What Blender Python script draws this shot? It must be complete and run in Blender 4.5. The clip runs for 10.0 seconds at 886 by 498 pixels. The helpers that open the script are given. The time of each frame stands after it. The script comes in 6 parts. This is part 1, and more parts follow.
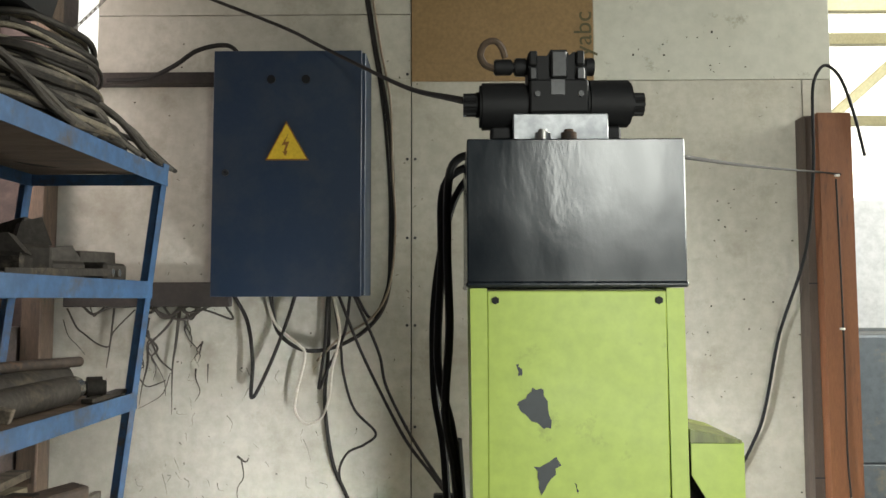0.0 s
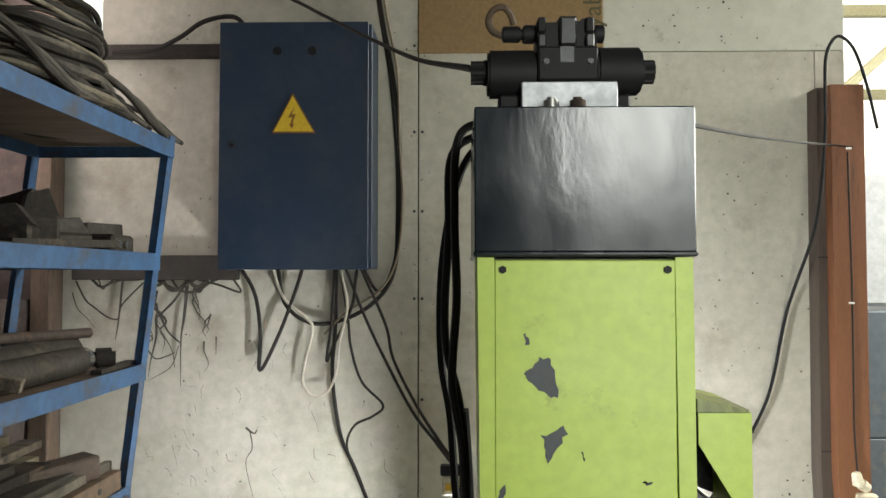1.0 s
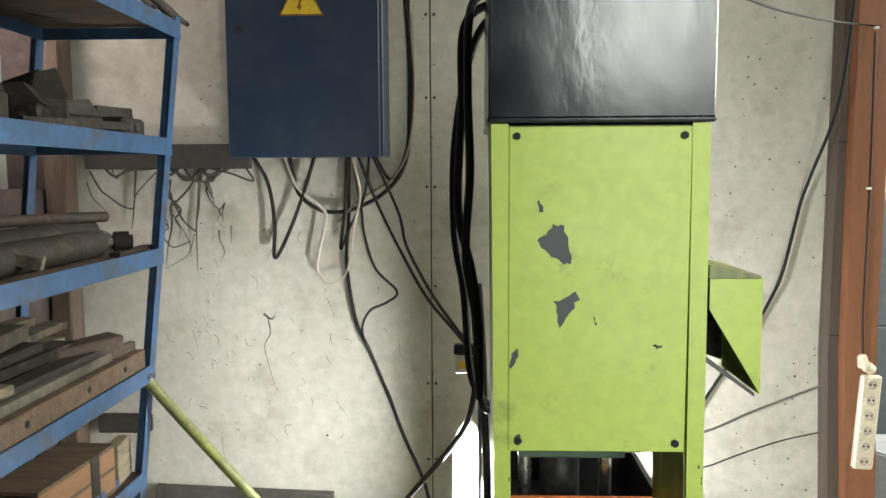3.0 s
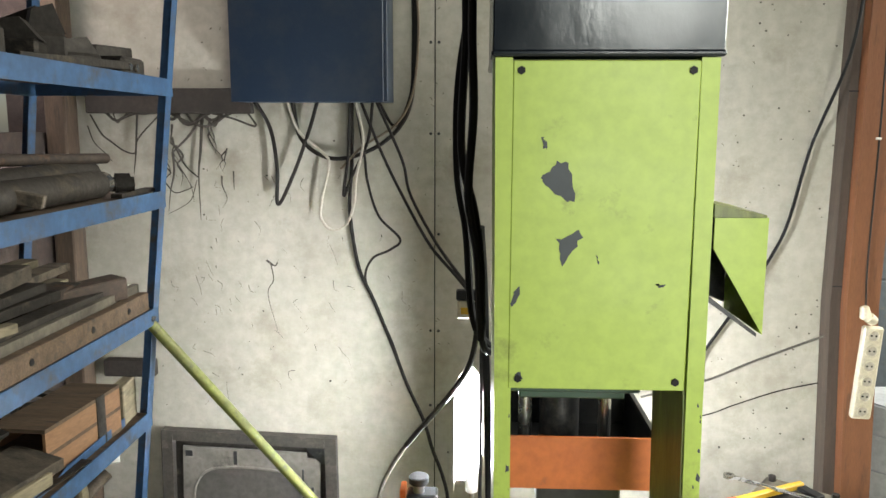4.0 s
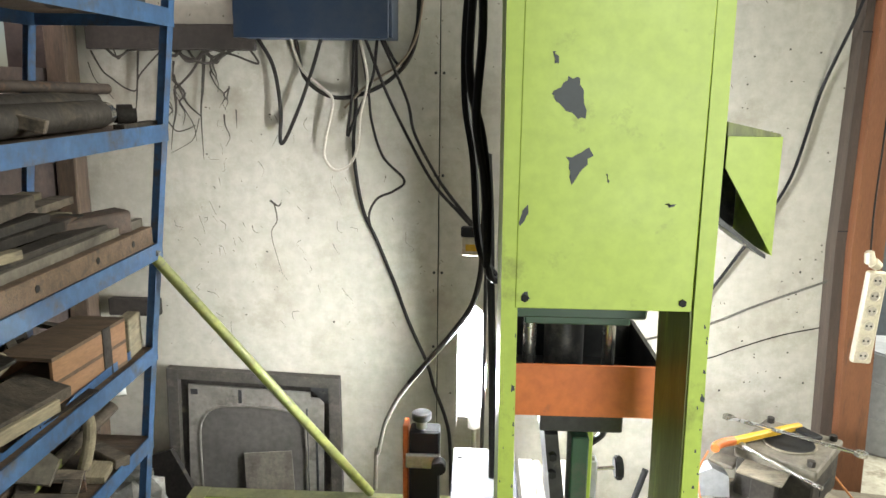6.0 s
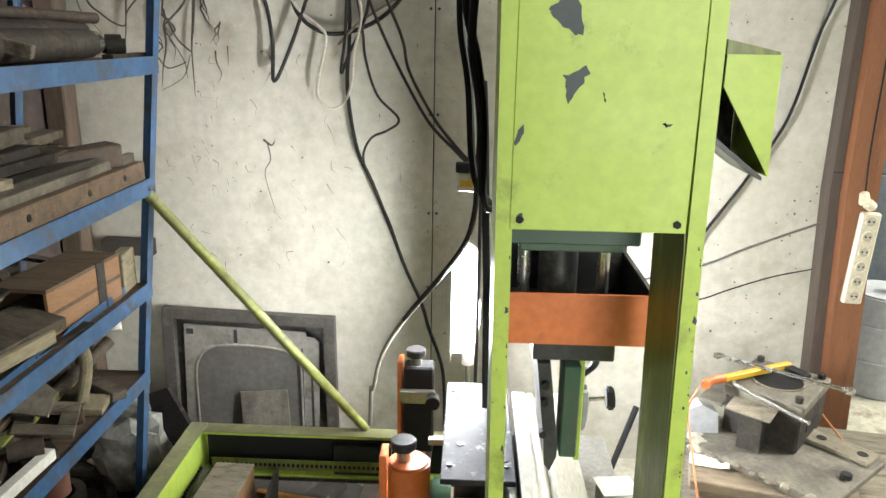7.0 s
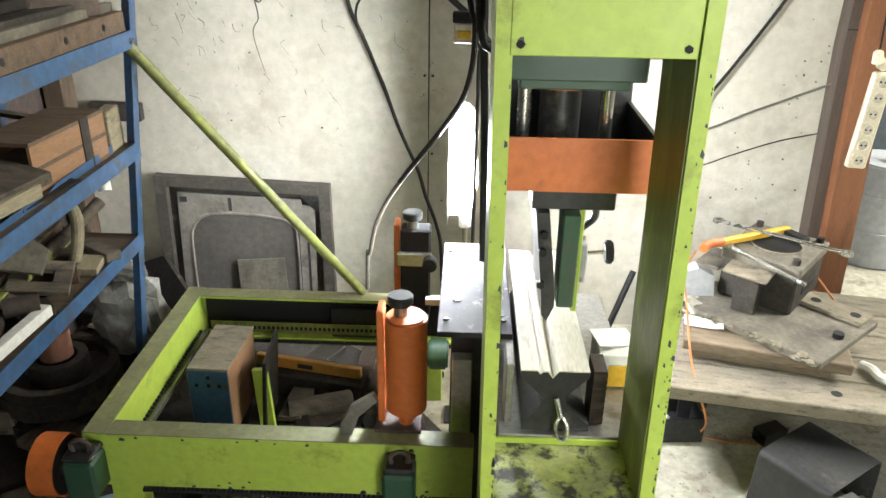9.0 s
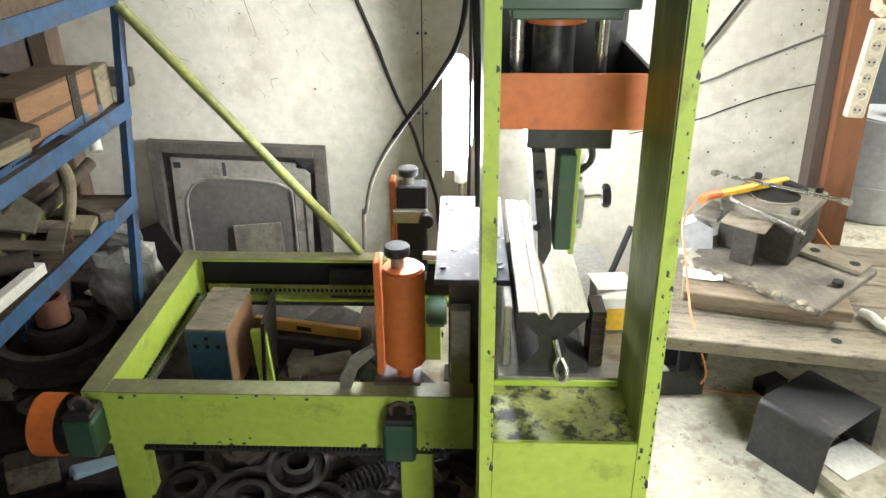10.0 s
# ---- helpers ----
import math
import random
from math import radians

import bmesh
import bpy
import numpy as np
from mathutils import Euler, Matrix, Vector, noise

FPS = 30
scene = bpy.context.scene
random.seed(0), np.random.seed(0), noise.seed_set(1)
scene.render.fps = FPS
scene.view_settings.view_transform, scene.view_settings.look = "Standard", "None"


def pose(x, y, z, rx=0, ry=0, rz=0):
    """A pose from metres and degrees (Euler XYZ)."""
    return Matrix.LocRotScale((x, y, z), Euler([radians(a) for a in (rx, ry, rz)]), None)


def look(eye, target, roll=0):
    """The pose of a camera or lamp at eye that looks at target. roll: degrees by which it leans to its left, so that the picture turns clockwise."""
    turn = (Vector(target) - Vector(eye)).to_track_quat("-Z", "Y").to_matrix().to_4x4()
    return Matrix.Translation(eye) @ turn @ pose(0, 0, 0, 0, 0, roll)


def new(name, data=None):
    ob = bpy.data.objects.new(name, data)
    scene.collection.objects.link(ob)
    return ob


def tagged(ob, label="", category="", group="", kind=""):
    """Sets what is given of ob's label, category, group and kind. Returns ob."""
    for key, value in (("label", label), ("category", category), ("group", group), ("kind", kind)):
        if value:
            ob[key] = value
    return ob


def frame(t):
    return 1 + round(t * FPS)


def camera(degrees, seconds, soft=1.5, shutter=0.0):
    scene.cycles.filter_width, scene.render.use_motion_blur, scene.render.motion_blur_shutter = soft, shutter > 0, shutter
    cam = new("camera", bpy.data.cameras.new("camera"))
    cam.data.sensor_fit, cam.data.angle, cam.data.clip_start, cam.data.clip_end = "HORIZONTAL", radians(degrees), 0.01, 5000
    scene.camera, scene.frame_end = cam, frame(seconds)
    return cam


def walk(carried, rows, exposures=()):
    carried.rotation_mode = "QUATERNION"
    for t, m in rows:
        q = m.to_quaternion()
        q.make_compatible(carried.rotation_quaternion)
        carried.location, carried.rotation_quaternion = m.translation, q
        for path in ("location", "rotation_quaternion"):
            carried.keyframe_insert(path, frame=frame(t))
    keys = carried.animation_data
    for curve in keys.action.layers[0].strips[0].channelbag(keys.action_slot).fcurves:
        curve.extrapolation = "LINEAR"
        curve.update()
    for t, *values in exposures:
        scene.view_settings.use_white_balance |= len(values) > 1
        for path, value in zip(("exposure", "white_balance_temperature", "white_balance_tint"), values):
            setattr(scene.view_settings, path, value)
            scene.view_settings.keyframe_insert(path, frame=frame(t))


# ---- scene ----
cam = camera(60.6, 10.0)
# seconds, x, y, z, pitch, roll, yaw
PATH = [
    (0, -0.185, -1.121, 2.001, 3.84, 0.10, 0.61),
    (0.5, -0.187, -1.116, 1.997, 3.04, 0.10, 0.92),
    (1, -0.185, -1.114, 1.991, 2.03, -0.00, 1.15),
    (1.5, -0.185, -1.105, 1.981, 0.20, 0.05, 1.32),
    (2, -0.184, -1.110, 1.974, -1.46, 0.30, 1.40),
    (2.5, -0.188, -1.114, 1.959, -3.50, 0.50, 1.84),
    (4, -0.184, -1.104, 1.917, -8.97, -0.20, 2.44),
    (4.5, -0.186, -1.106, 1.903, -10.31, -0.39, 2.61),
    (5, -0.190, -1.100, 1.891, -11.13, -0.98, 2.76),
    (5.5, -0.193, -1.102, 1.878, -11.42, -0.69, 2.83),
    (7, -0.191, -1.110, 1.815, -15.97, -0.96, 2.33),
    (7.5, -0.191, -1.113, 1.788, -18.39, -1.33, 2.62),
    (8, -0.189, -1.097, 1.760, -21.38, -1.30, 2.42),
    (8.5, -0.191, -1.089, 1.741, -23.43, -0.83, 2.70),
    (9, -0.189, -1.089, 1.727, -24.64, -0.91, 2.09),
    (9.5, -0.185, -1.090, 1.708, -26.04, 0.27, 1.85),
    (10, -0.181, -1.105, 1.655, -26.30, 0.14, 1.50),
]
EXPOSURES = [(0.0, -0.22), (2.5, -0.14), (5.0, 0.0), (7.5, 0.08), (10.0, 0.10)]
walk(cam, [(t, pose(x, y, z, 90 + pitch, roll, yaw)) for t, x, y, z, pitch, roll, yaw in PATH], EXPOSURES)

# ---- world, sun, large lights ----
world = bpy.data.worlds.new("world")
scene.world = world
world.use_nodes = True
sky = world.node_tree.nodes.new("ShaderNodeTexSky")
sky.sky_type, sky.sun_disc = "NISHITA", False
sky.sun_elevation, sky.sun_rotation = radians(50), radians(60)
world.node_tree.links.new(sky.outputs[0], world.node_tree.nodes["Background"].inputs[0])
world.node_tree.nodes["Background"].inputs[1].default_value = 0.06


def area_lamp(name, eye, target, sx, sy, watts, colour):
    data = bpy.data.lights.new(name, "AREA")
    data.shape, data.size, data.size_y, data.energy, data.color = "RECTANGLE", sx, sy, watts, colour
    ob = new(name, data)
    ob.matrix_world = look(eye, target)
    return ob


# lamps for daylight: an added, unseen gateway behind the camera, annex roof, far corner gap
area_lamp("daylight_gateway", (0.80, -3.10, 2.80), (0.05, 0.0, 1.75), 0.75, 0.75, 48, (0.97, 1.0, 0.92))
# low fill lamp, added to brighten the front of the gauge frame
area_lamp("fill_low", (0.72, -3.12, 1.35), (-0.3, 0.5, 0.5), 1.1, 1.3, 62, (0.97, 1.0, 0.92))
area_lamp("daylight_side", (4.2, 1.6, 3.4), (0.6, 0.2, 1.2), 2.5, 2.0, 370, (1.0, 1.0, 0.90))
area_lamp("daylight_corner", (-1.95, 1.60, 2.75), (-1.4, 1.95, 2.6), 0.4, 1.3, 9, (1.0, 0.88, 0.86))


# ---- materials ----
def mat(name, base, base2=None, scale=8.0, amount=0.6, rough=0.6, metal=0.0, fine=60.0, bump=0.15, dirt=None, dirt_amount=0.0, dirt_scale=3.0, stretch=(1, 1, 1), spread=0.0, coat=0.0, grain=0.72, dirt_edge=None):
    """Two scales of noise over a base colour, optional dirt blotches, fine relief."""
    m = bpy.data.materials.new(name)
    m.use_nodes = True
    nt = m.node_tree
    n, l = nt.nodes, nt.links
    bsdf = n["Principled BSDF"]
    bsdf.inputs["Roughness"].default_value, bsdf.inputs["Metallic"].default_value = rough, metal
    bsdf.inputs["Coat Weight"].default_value = coat
    tc, mp = n.new("ShaderNodeTexCoord"), n.new("ShaderNodeMapping")
    mp.inputs["Scale"].default_value = stretch
    l.new(tc.outputs["Object"], mp.inputs["Vector"])

    def tex(sc, detail=6.0, ro=0.6):
        t = n.new("ShaderNodeTexNoise")
        t.inputs["Scale"].default_value, t.inputs["Detail"].default_value, t.inputs["Roughness"].default_value = sc, detail, ro
        l.new(mp.outputs["Vector"], t.inputs["Vector"])
        return t

    def ramp(src, lo, hi):
        r = n.new("ShaderNodeMapRange")
        r.inputs["From Min"].default_value, r.inputs["From Max"].default_value = lo, hi
        l.new(src, r.inputs["Value"])
        return r.outputs["Result"]

    def mix(fac, a, b):
        x = n.new("ShaderNodeMix")
        x.data_type = "RGBA"
        for sock, val in ((x.inputs[0], fac), (x.inputs[6], a), (x.inputs[7], b)):
            if isinstance(val, (int, float)):
                sock.default_value = val
            elif isinstance(val, tuple):
                sock.default_value = (*val, 1)
            else:
                l.new(val, sock)
        return x.outputs[2]

    base2 = base2 or tuple(c * 0.7 for c in base)
    big, small = tex(scale), tex(fine, 4.0)
    col = mix(ramp(big.outputs["Fac"], 0.5 - 0.35 / max(amount, 0.05) * 0.5, 0.5 + 0.35 / max(amount, 0.05) * 0.5), base, base2)
    col = mix(ramp(small.outputs["Fac"], 0.35, 0.9), col, tuple(c * grain for c in base2))
    if spread:
        info = n.new("ShaderNodeObjectInfo")
        hsv = n.new("ShaderNodeHueSaturation")
        r = n.new("ShaderNodeMapRange")
        r.inputs["To Min"].default_value, r.inputs["To Max"].default_value = 1 - spread, 1 + spread
        l.new(info.outputs["Random"], r.inputs["Value"])
        l.new(r.outputs["Result"], hsv.inputs["Value"])
        l.new(col, hsv.inputs["Color"])
        col = hsv.outputs["Color"]
    if dirt:
        d = tex(dirt_scale, 9.0, 0.7)
        col = mix(ramp(d.outputs["Fac"], *(dirt_edge or (0.62 - dirt_amount * 0.25, 0.72 - dirt_amount * 0.1))), col, dirt)
    l.new(col, bsdf.inputs["Base Color"])
    rr = n.new("ShaderNodeMapRange")
    rr.inputs["To Min"].default_value, rr.inputs["To Max"].default_value = max(rough - 0.14, 0.03), min(rough + 0.16, 1)
    l.new(big.outputs["Fac"], rr.inputs["Value"])
    l.new(rr.outputs["Result"], bsdf.inputs["Roughness"])
    if bump:
        b = n.new("ShaderNodeBump")
        b.inputs["Strength"].default_value, b.inputs["Distance"].default_value = bump, 0.004
        l.new(small.outputs["Fac"], b.inputs["Height"])
        l.new(b.outputs["Normal"], bsdf.inputs["Normal"])
    return m


def glow(name, colour, strength):
    m = bpy.data.materials.new(name)
    m.use_nodes = True
    b = m.node_tree.nodes["Principled BSDF"]
    b.inputs["Base Color"].default_value = (*colour, 1)
    b.inputs["Emission Color"].default_value, b.inputs["Emission Strength"].default_value = (*colour, 1), strength
    return m


GREEN = mat("green_paint", (0.46, 0.60, 0.095), (0.42, 0.55, 0.085), 4, 0.5, 0.42, 0, 40, 0.05, (0.25, 0.30, 0.055), 0.14, 8.5, grain=0.82, dirt_edge=(0.57, 0.70))
# worn, darker copy of the lime paint; puts shade into its colour
GREEN_SHADED = mat("worn_shaded_green_paint", (0.20, 0.24, 0.05), (0.12, 0.12, 0.04), 7, 0.9, 0.42, 0, 50, 0.1, (0.40, 0.44, 0.10), 0.35, 5, (2, 2, 0.5))
GREEN_BED = mat("scraped_green_bed", (0.62, 0.68, 0.20), (0.36, 0.37, 0.20), 16, 1.0, 0.5, 0, 45, 0.2, (0.06, 0.06, 0.048), 0.5, 19, dirt_edge=(0.48, 0.58))
BOTTLE = mat("bottle_green_paint", (0.022, 0.068, 0.044), (0.035, 0.09, 0.05), 8, 0.7, 0.4, 0, 50, 0.1, (0.07, 0.07, 0.06), 0.3, 9)
ORANGE = mat("orange_paint", (0.62, 0.17, 0.04), (0.56, 0.14, 0.035), 6, 0.5, 0.4, 0, 40, 0.06, (0.25, 0.10, 0.05), 0.15, 10)
BLUE_RACK = mat("blue_rack_paint", (0.042, 0.115, 0.25), (0.028, 0.07, 0.15), 9, 0.8, 0.5, 0, 50, 0.1, (0.05, 0.045, 0.04), 0.4, 11, spread=0.08)
BLUE_CAB = mat("dark_blue_powder_coat", (0.014, 0.028, 0.057), (0.018, 0.033, 0.062), 3, 0.5, 0.42, 0, 160, 0.04, (0.034, 0.044, 0.060), 0.1, 7, dirt_edge=(0.46, 0.72))
TANK = mat("black_gloss_paint", (0.008, 0.012, 0.017), (0.016, 0.022, 0.028), 6, 1.0, 0.18, 0.0, 18, 0.15, (0.08, 0.09, 0.095), 0.2, 14, (1.6, 1, 0.9), dirt_edge=(0.64, 0.72))
TANK.node_tree.nodes["Principled BSDF"].inputs["Specular IOR Level"].default_value = 0.45
BLACK = mat("black_rubber", (0.010, 0.010, 0.011), (0.017, 0.017, 0.017), 10, 0.6, 0.55, 0, 90, 0.1)
WIRE = mat("dusty_cable", (0.013, 0.012, 0.011), (0.033, 0.029, 0.025), 20, 0.8, 0.7, 0, 120, 0.1)
IRON = mat("grey_dusty_iron", (0.22, 0.195, 0.15), (0.11, 0.097, 0.078), 8, 1.0, 0.7, 0.2, 60, 0.3, (0.06, 0.052, 0.042), 0.3, 9)
WIRE_WHITE = mat("white_cable", (0.55, 0.50, 0.42), (0.42, 0.38, 0.30), 20, 0.8, 0.55, 0, 120, 0.05)
WIRE_ORANGE = mat("orange_cable", (0.60, 0.22, 0.06), (0.50, 0.18, 0.05), 20, 0.8, 0.5, 0, 120, 0.05)
BOARD = mat("dirty_white_board", (0.52, 0.495, 0.415), (0.42, 0.395, 0.32), 2.2, 1.0, 0.65, 0, 22, 0.14, (0.30, 0.27, 0.205), 0.10, 4.2, grain=0.80, dirt_edge=(0.52, 0.72))
BOARD_HI = mat("grey_white_board", (0.53, 0.525, 0.445), (0.45, 0.44, 0.365), 2.8, 0.8, 0.65, 0, 18, 0.10, (0.27, 0.25, 0.19), 0.10, 8, grain=0.88)
PLY = mat("brown_hardboard", (0.27, 0.17, 0.07), (0.22, 0.135, 0.05), 3, 0.7, 0.55, 0, 70, 0.05)
PLY_INK = mat("faded_ink", (0.10, 0.085, 0.03), None, 10, 0.5, 0.6)
TIMBER = mat("old_timber", (0.15, 0.095, 0.055), (0.08, 0.055, 0.036), 5, 0.9, 0.8, 0, 40, 0.3, (0.035, 0.03, 0.026), 0.3, 7, (1, 6, 6), 0.25)
TIMBER_V = mat("upright_timber", (0.13, 0.085, 0.05), (0.07, 0.048, 0.032), 5, 0.9, 0.8, 0, 40, 0.3, (0.03, 0.026, 0.022), 0.25, 7, (6, 6, 0.7))
PLANK = mat("dusty_plank", (0.27, 0.235, 0.172), (0.155, 0.132, 0.096), 6, 0.8, 0.85, 0, 60, 0.5, (0.07, 0.06, 0.046), 0.35, 9, (1.6, 5, 5), 0.2)
BAULK = mat("sawn_baulk", (0.25, 0.195, 0.13), (0.16, 0.12, 0.08), 5, 1.0, 0.8, 0, 40, 0.3, (0.09, 0.065, 0.045), 0.3, 7, (0.8, 6, 6), 0.15)
BATTEN = mat("grimy_batten", (0.055, 0.042, 0.034), (0.03, 0.025, 0.02), 8, 0.9, 0.85, 0, 50, 0.4)
PILLAR = mat("red_brown_painted_wood", (0.25, 0.105, 0.046), (0.19, 0.075, 0.034), 5, 0.8, 0.42, 0, 60, 0.1, (0.09, 0.045, 0.027), 0.2, 8, (5, 5, 0.6))
PILLAR_DARK = mat("dark_stained_wood", (0.10, 0.07, 0.05), (0.06, 0.045, 0.035), 5, 0.8, 0.7, 0, 60, 0.2, None, 0, 3, (5, 5, 0.6))
CONCRETE = mat("dusty_concrete", (0.53, 0.50, 0.40), (0.36, 0.33, 0.255), 6, 1.0, 0.85, 0, 40, 0.4, (0.24, 0.21, 0.155), 0.35, 9, dirt_edge=(0.53, 0.62))
STEEL = mat("bare_steel", (0.42, 0.41, 0.39), (0.30, 0.29, 0.27), 8, 0.8, 0.36, 0.85, 70, 0.08, (0.20, 0.17, 0.13), 0.12, 10)
SCUFFED = mat("scuffed_table_steel", (0.040, 0.039, 0.040), (0.025, 0.025, 0.026), 10, 1.0, 0.84, 0.0, 55, 0.15, (0.20, 0.195, 0.19), 0.14, 30, dirt_edge=(0.58, 0.66))
# machined steel with the strong light on the die top put into its colour
MACHINED_LIT = mat("machined_steel_lit", (0.74, 0.71, 0.63), (0.62, 0.59, 0.52), 9, 0.8, 0.42, 0.15, 70, 0.06, (0.36, 0.32, 0.25), 0.2, 12, (3, 0.5, 3))
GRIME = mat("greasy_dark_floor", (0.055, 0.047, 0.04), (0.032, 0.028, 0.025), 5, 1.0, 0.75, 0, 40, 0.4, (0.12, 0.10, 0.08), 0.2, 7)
STEEL_BRIGHT = mat("bright_steel", (0.68, 0.67, 0.64), (0.55, 0.54, 0.50), 10, 0.7, 0.24, 0.95, 90, 0.05)
ALU = mat("aluminium_block", (0.50, 0.51, 0.52), (0.36, 0.37, 0.39), 18, 1.0, 0.48, 0.7, 80, 0.1)
DARK_STEEL = mat("dark_mill_steel", (0.055, 0.055, 0.055), (0.035, 0.035, 0.036), 7, 0.8, 0.38, 0.5, 60, 0.1, (0.11, 0.10, 0.09), 0.15, 9)
RUST = mat("rusty_iron", (0.085, 0.058, 0.042), (0.045, 0.037, 0.032), 9, 1.0, 0.75, 0.25, 70, 0.35, (0.15, 0.078, 0.042), 0.25, 8, spread=0.35)
SCRAP = mat("greasy_scrap", (0.055, 0.048, 0.041), (0.03, 0.027, 0.024), 9, 1.0, 0.62, 0.3, 70, 0.35, (0.11, 0.09, 0.066), 0.22, 8, spread=0.4)
FRAME_IRON = mat("dusty_frame_iron", (0.095, 0.084, 0.068), (0.055, 0.049, 0.041), 9, 1.0, 0.75, 0.1, 60, 0.3, (0.14, 0.12, 0.095), 0.25, 10)
SCRAP_WOOD = mat("offcut_wood", (0.15, 0.12, 0.086), (0.075, 0.06, 0.045), 6, 1.0, 0.85, 0, 45, 0.35, (0.035, 0.03, 0.025), 0.45, 6, (2, 5, 5), 0.4)
PLASTIC = mat("cream_plastic", (0.66, 0.60, 0.45), (0.58, 0.52, 0.38), 10, 0.7, 0.4, 0, 80, 0.03)
YELLOW = mat("yellow_paint", (0.72, 0.43, 0.02), (0.62, 0.36, 0.02), 10, 0.6, 0.42, 0, 80, 0.05)
YELLOW_SIGN = mat("yellow_sign", (0.72, 0.50, 0.04), (0.66, 0.45, 0.03), 12, 0.5, 0.4, 0, 80, 0.02)
SIGN_INK = mat("sign_ink", (0.28, 0.12, 0.02), None, 12, 0.5, 0.5)
FLAKE = mat("chipped_primer", (0.033, 0.043, 0.050), (0.048, 0.056, 0.062), 30, 0.8, 0.5, 0, 90, 0.1)
SEAM = mat("dark_gap", (0.02, 0.02, 0.018), None, 10, 0.5, 0.9)
PALE_WOOD = mat("dusty_pale_wood", (0.30, 0.255, 0.165), (0.19, 0.16, 0.105), 6, 1.0, 0.85, 0, 45, 0.35, (0.08, 0.068, 0.05), 0.3, 7, (4, 0.8, 4), 0.15)
WHITE_PAPER = mat("white_card", (0.80, 0.79, 0.74), (0.72, 0.71, 0.66), 8, 0.6, 0.7, 0, 60, 0.05)
BRICK = mat("sooty_brick", (0.075, 0.05, 0.04), (0.04, 0.03, 0.025), 14, 1.0, 0.9, 0, 50, 0.5)
GREY_SHEET = mat("grey_sheet", (0.50, 0.51, 0.52), (0.42, 0.43, 0.45), 2, 0.7, 0.5, 0, 30, 0.04)
BLUE_GREY = mat("blue_grey_sheet", (0.10, 0.12, 0.14), (0.075, 0.09, 0.105), 3, 0.8, 0.5, 0, 30, 0.04, (0.16, 0.14, 0.11), 0.2, 5)
BASEBLUE = mat("pale_blue_tape", (0.16, 0.30, 0.42), (0.30, 0.36, 0.40), 14, 1.0, 0.5, 0, 60, 0.2)
LAMP = glow("lamp_bulb_glow", (0.92, 0.96, 1.0), 900)
ROOFLIGHT = glow("translucent_roof_sheet", (1.0, 0.98, 0.90), 1.6)
for dull in (WIRE, BLACK, SCRAP):
    dull.node_tree.nodes["Principled BSDF"].inputs["Specular IOR Level"].default_value = 0.2
WEB = mat("sooty_cobweb", (0.075, 0.062, 0.048), (0.05, 0.043, 0.035), 30, 0.5, 0.95)


# ---- mesh helpers ----
def box(x0, y0, z0, x1, y1, z1, bevel=0.0, bm=None, m=None):
    bm = bm or bmesh.new()
    r = bmesh.ops.create_cube(bm, size=1.0)["verts"]
    bmesh.ops.scale(bm, vec=(abs(x1 - x0), abs(y1 - y0), abs(z1 - z0)), verts=r)
    bmesh.ops.translate(bm, vec=((x0 + x1) / 2, (y0 + y1) / 2, (z0 + z1) / 2), verts=r)
    if bevel:
        edges = {e for v in r for e in v.link_edges}
        out = bmesh.ops.bevel(bm, geom=list(edges), offset=bevel, segments=1, affect="EDGES")
        r = list({v for f in out["faces"] for v in f.verts} | {v for v in r if v.is_valid})
    if m is not None:
        bmesh.ops.transform(bm, matrix=m, verts=[v for v in r if v.is_valid])
    return bm


def cyl(p0, p1, r, r2=None, seg=20, bm=None, bevel=0.0):
    bm = bm or bmesh.new()
    p0, p1 = Vector(p0), Vector(p1)
    d = p1 - p0
    m = Matrix.Translation((p0 + p1) / 2) @ d.to_track_quat("Z", "Y").to_matrix().to_4x4()
    r_ = bmesh.ops.create_cone(bm, cap_ends=True, segments=seg, radius1=r, radius2=r if r2 is None else r2, depth=d.length)["verts"]
    if bevel:
        rim = [e for e in {e for v in r_ for e in v.link_edges} if abs(e.verts[0].co.z - e.verts[1].co.z) < 1e-6]
        out = bmesh.ops.bevel(bm, geom=rim, offset=bevel, segments=2, affect="EDGES")
        r_ = list({v for v in r_ if v.is_valid} | {v for f in out["faces"] for v in f.verts})
    bmesh.ops.transform(bm, matrix=m, verts=r_)
    return bm


def ring(p0, p1, r, rin, seg=28, bm=None):
    """A tube with a wall: an open ring or pipe."""
    bm = bm or bmesh.new()
    p0, p1 = Vector(p0), Vector(p1)
    q = (p1 - p0).to_track_quat("Z", "Y").to_matrix()
    loops = []
    for base, rad in ((p0, r), (p1, r), (p1, rin), (p0, rin)):
        loops.append([bm.verts.new(base + q @ Vector((rad * math.cos(2 * math.pi * i / seg), rad * math.sin(2 * math.pi * i / seg), 0))) for i in range(seg)])
    for a in range(4):
        b = (a + 1) % 4
        for i in range(seg):
            j = (i + 1) % seg
            bm.faces.new((loops[a][i], loops[a][j], loops[b][j], loops[b][i]))
    return bm


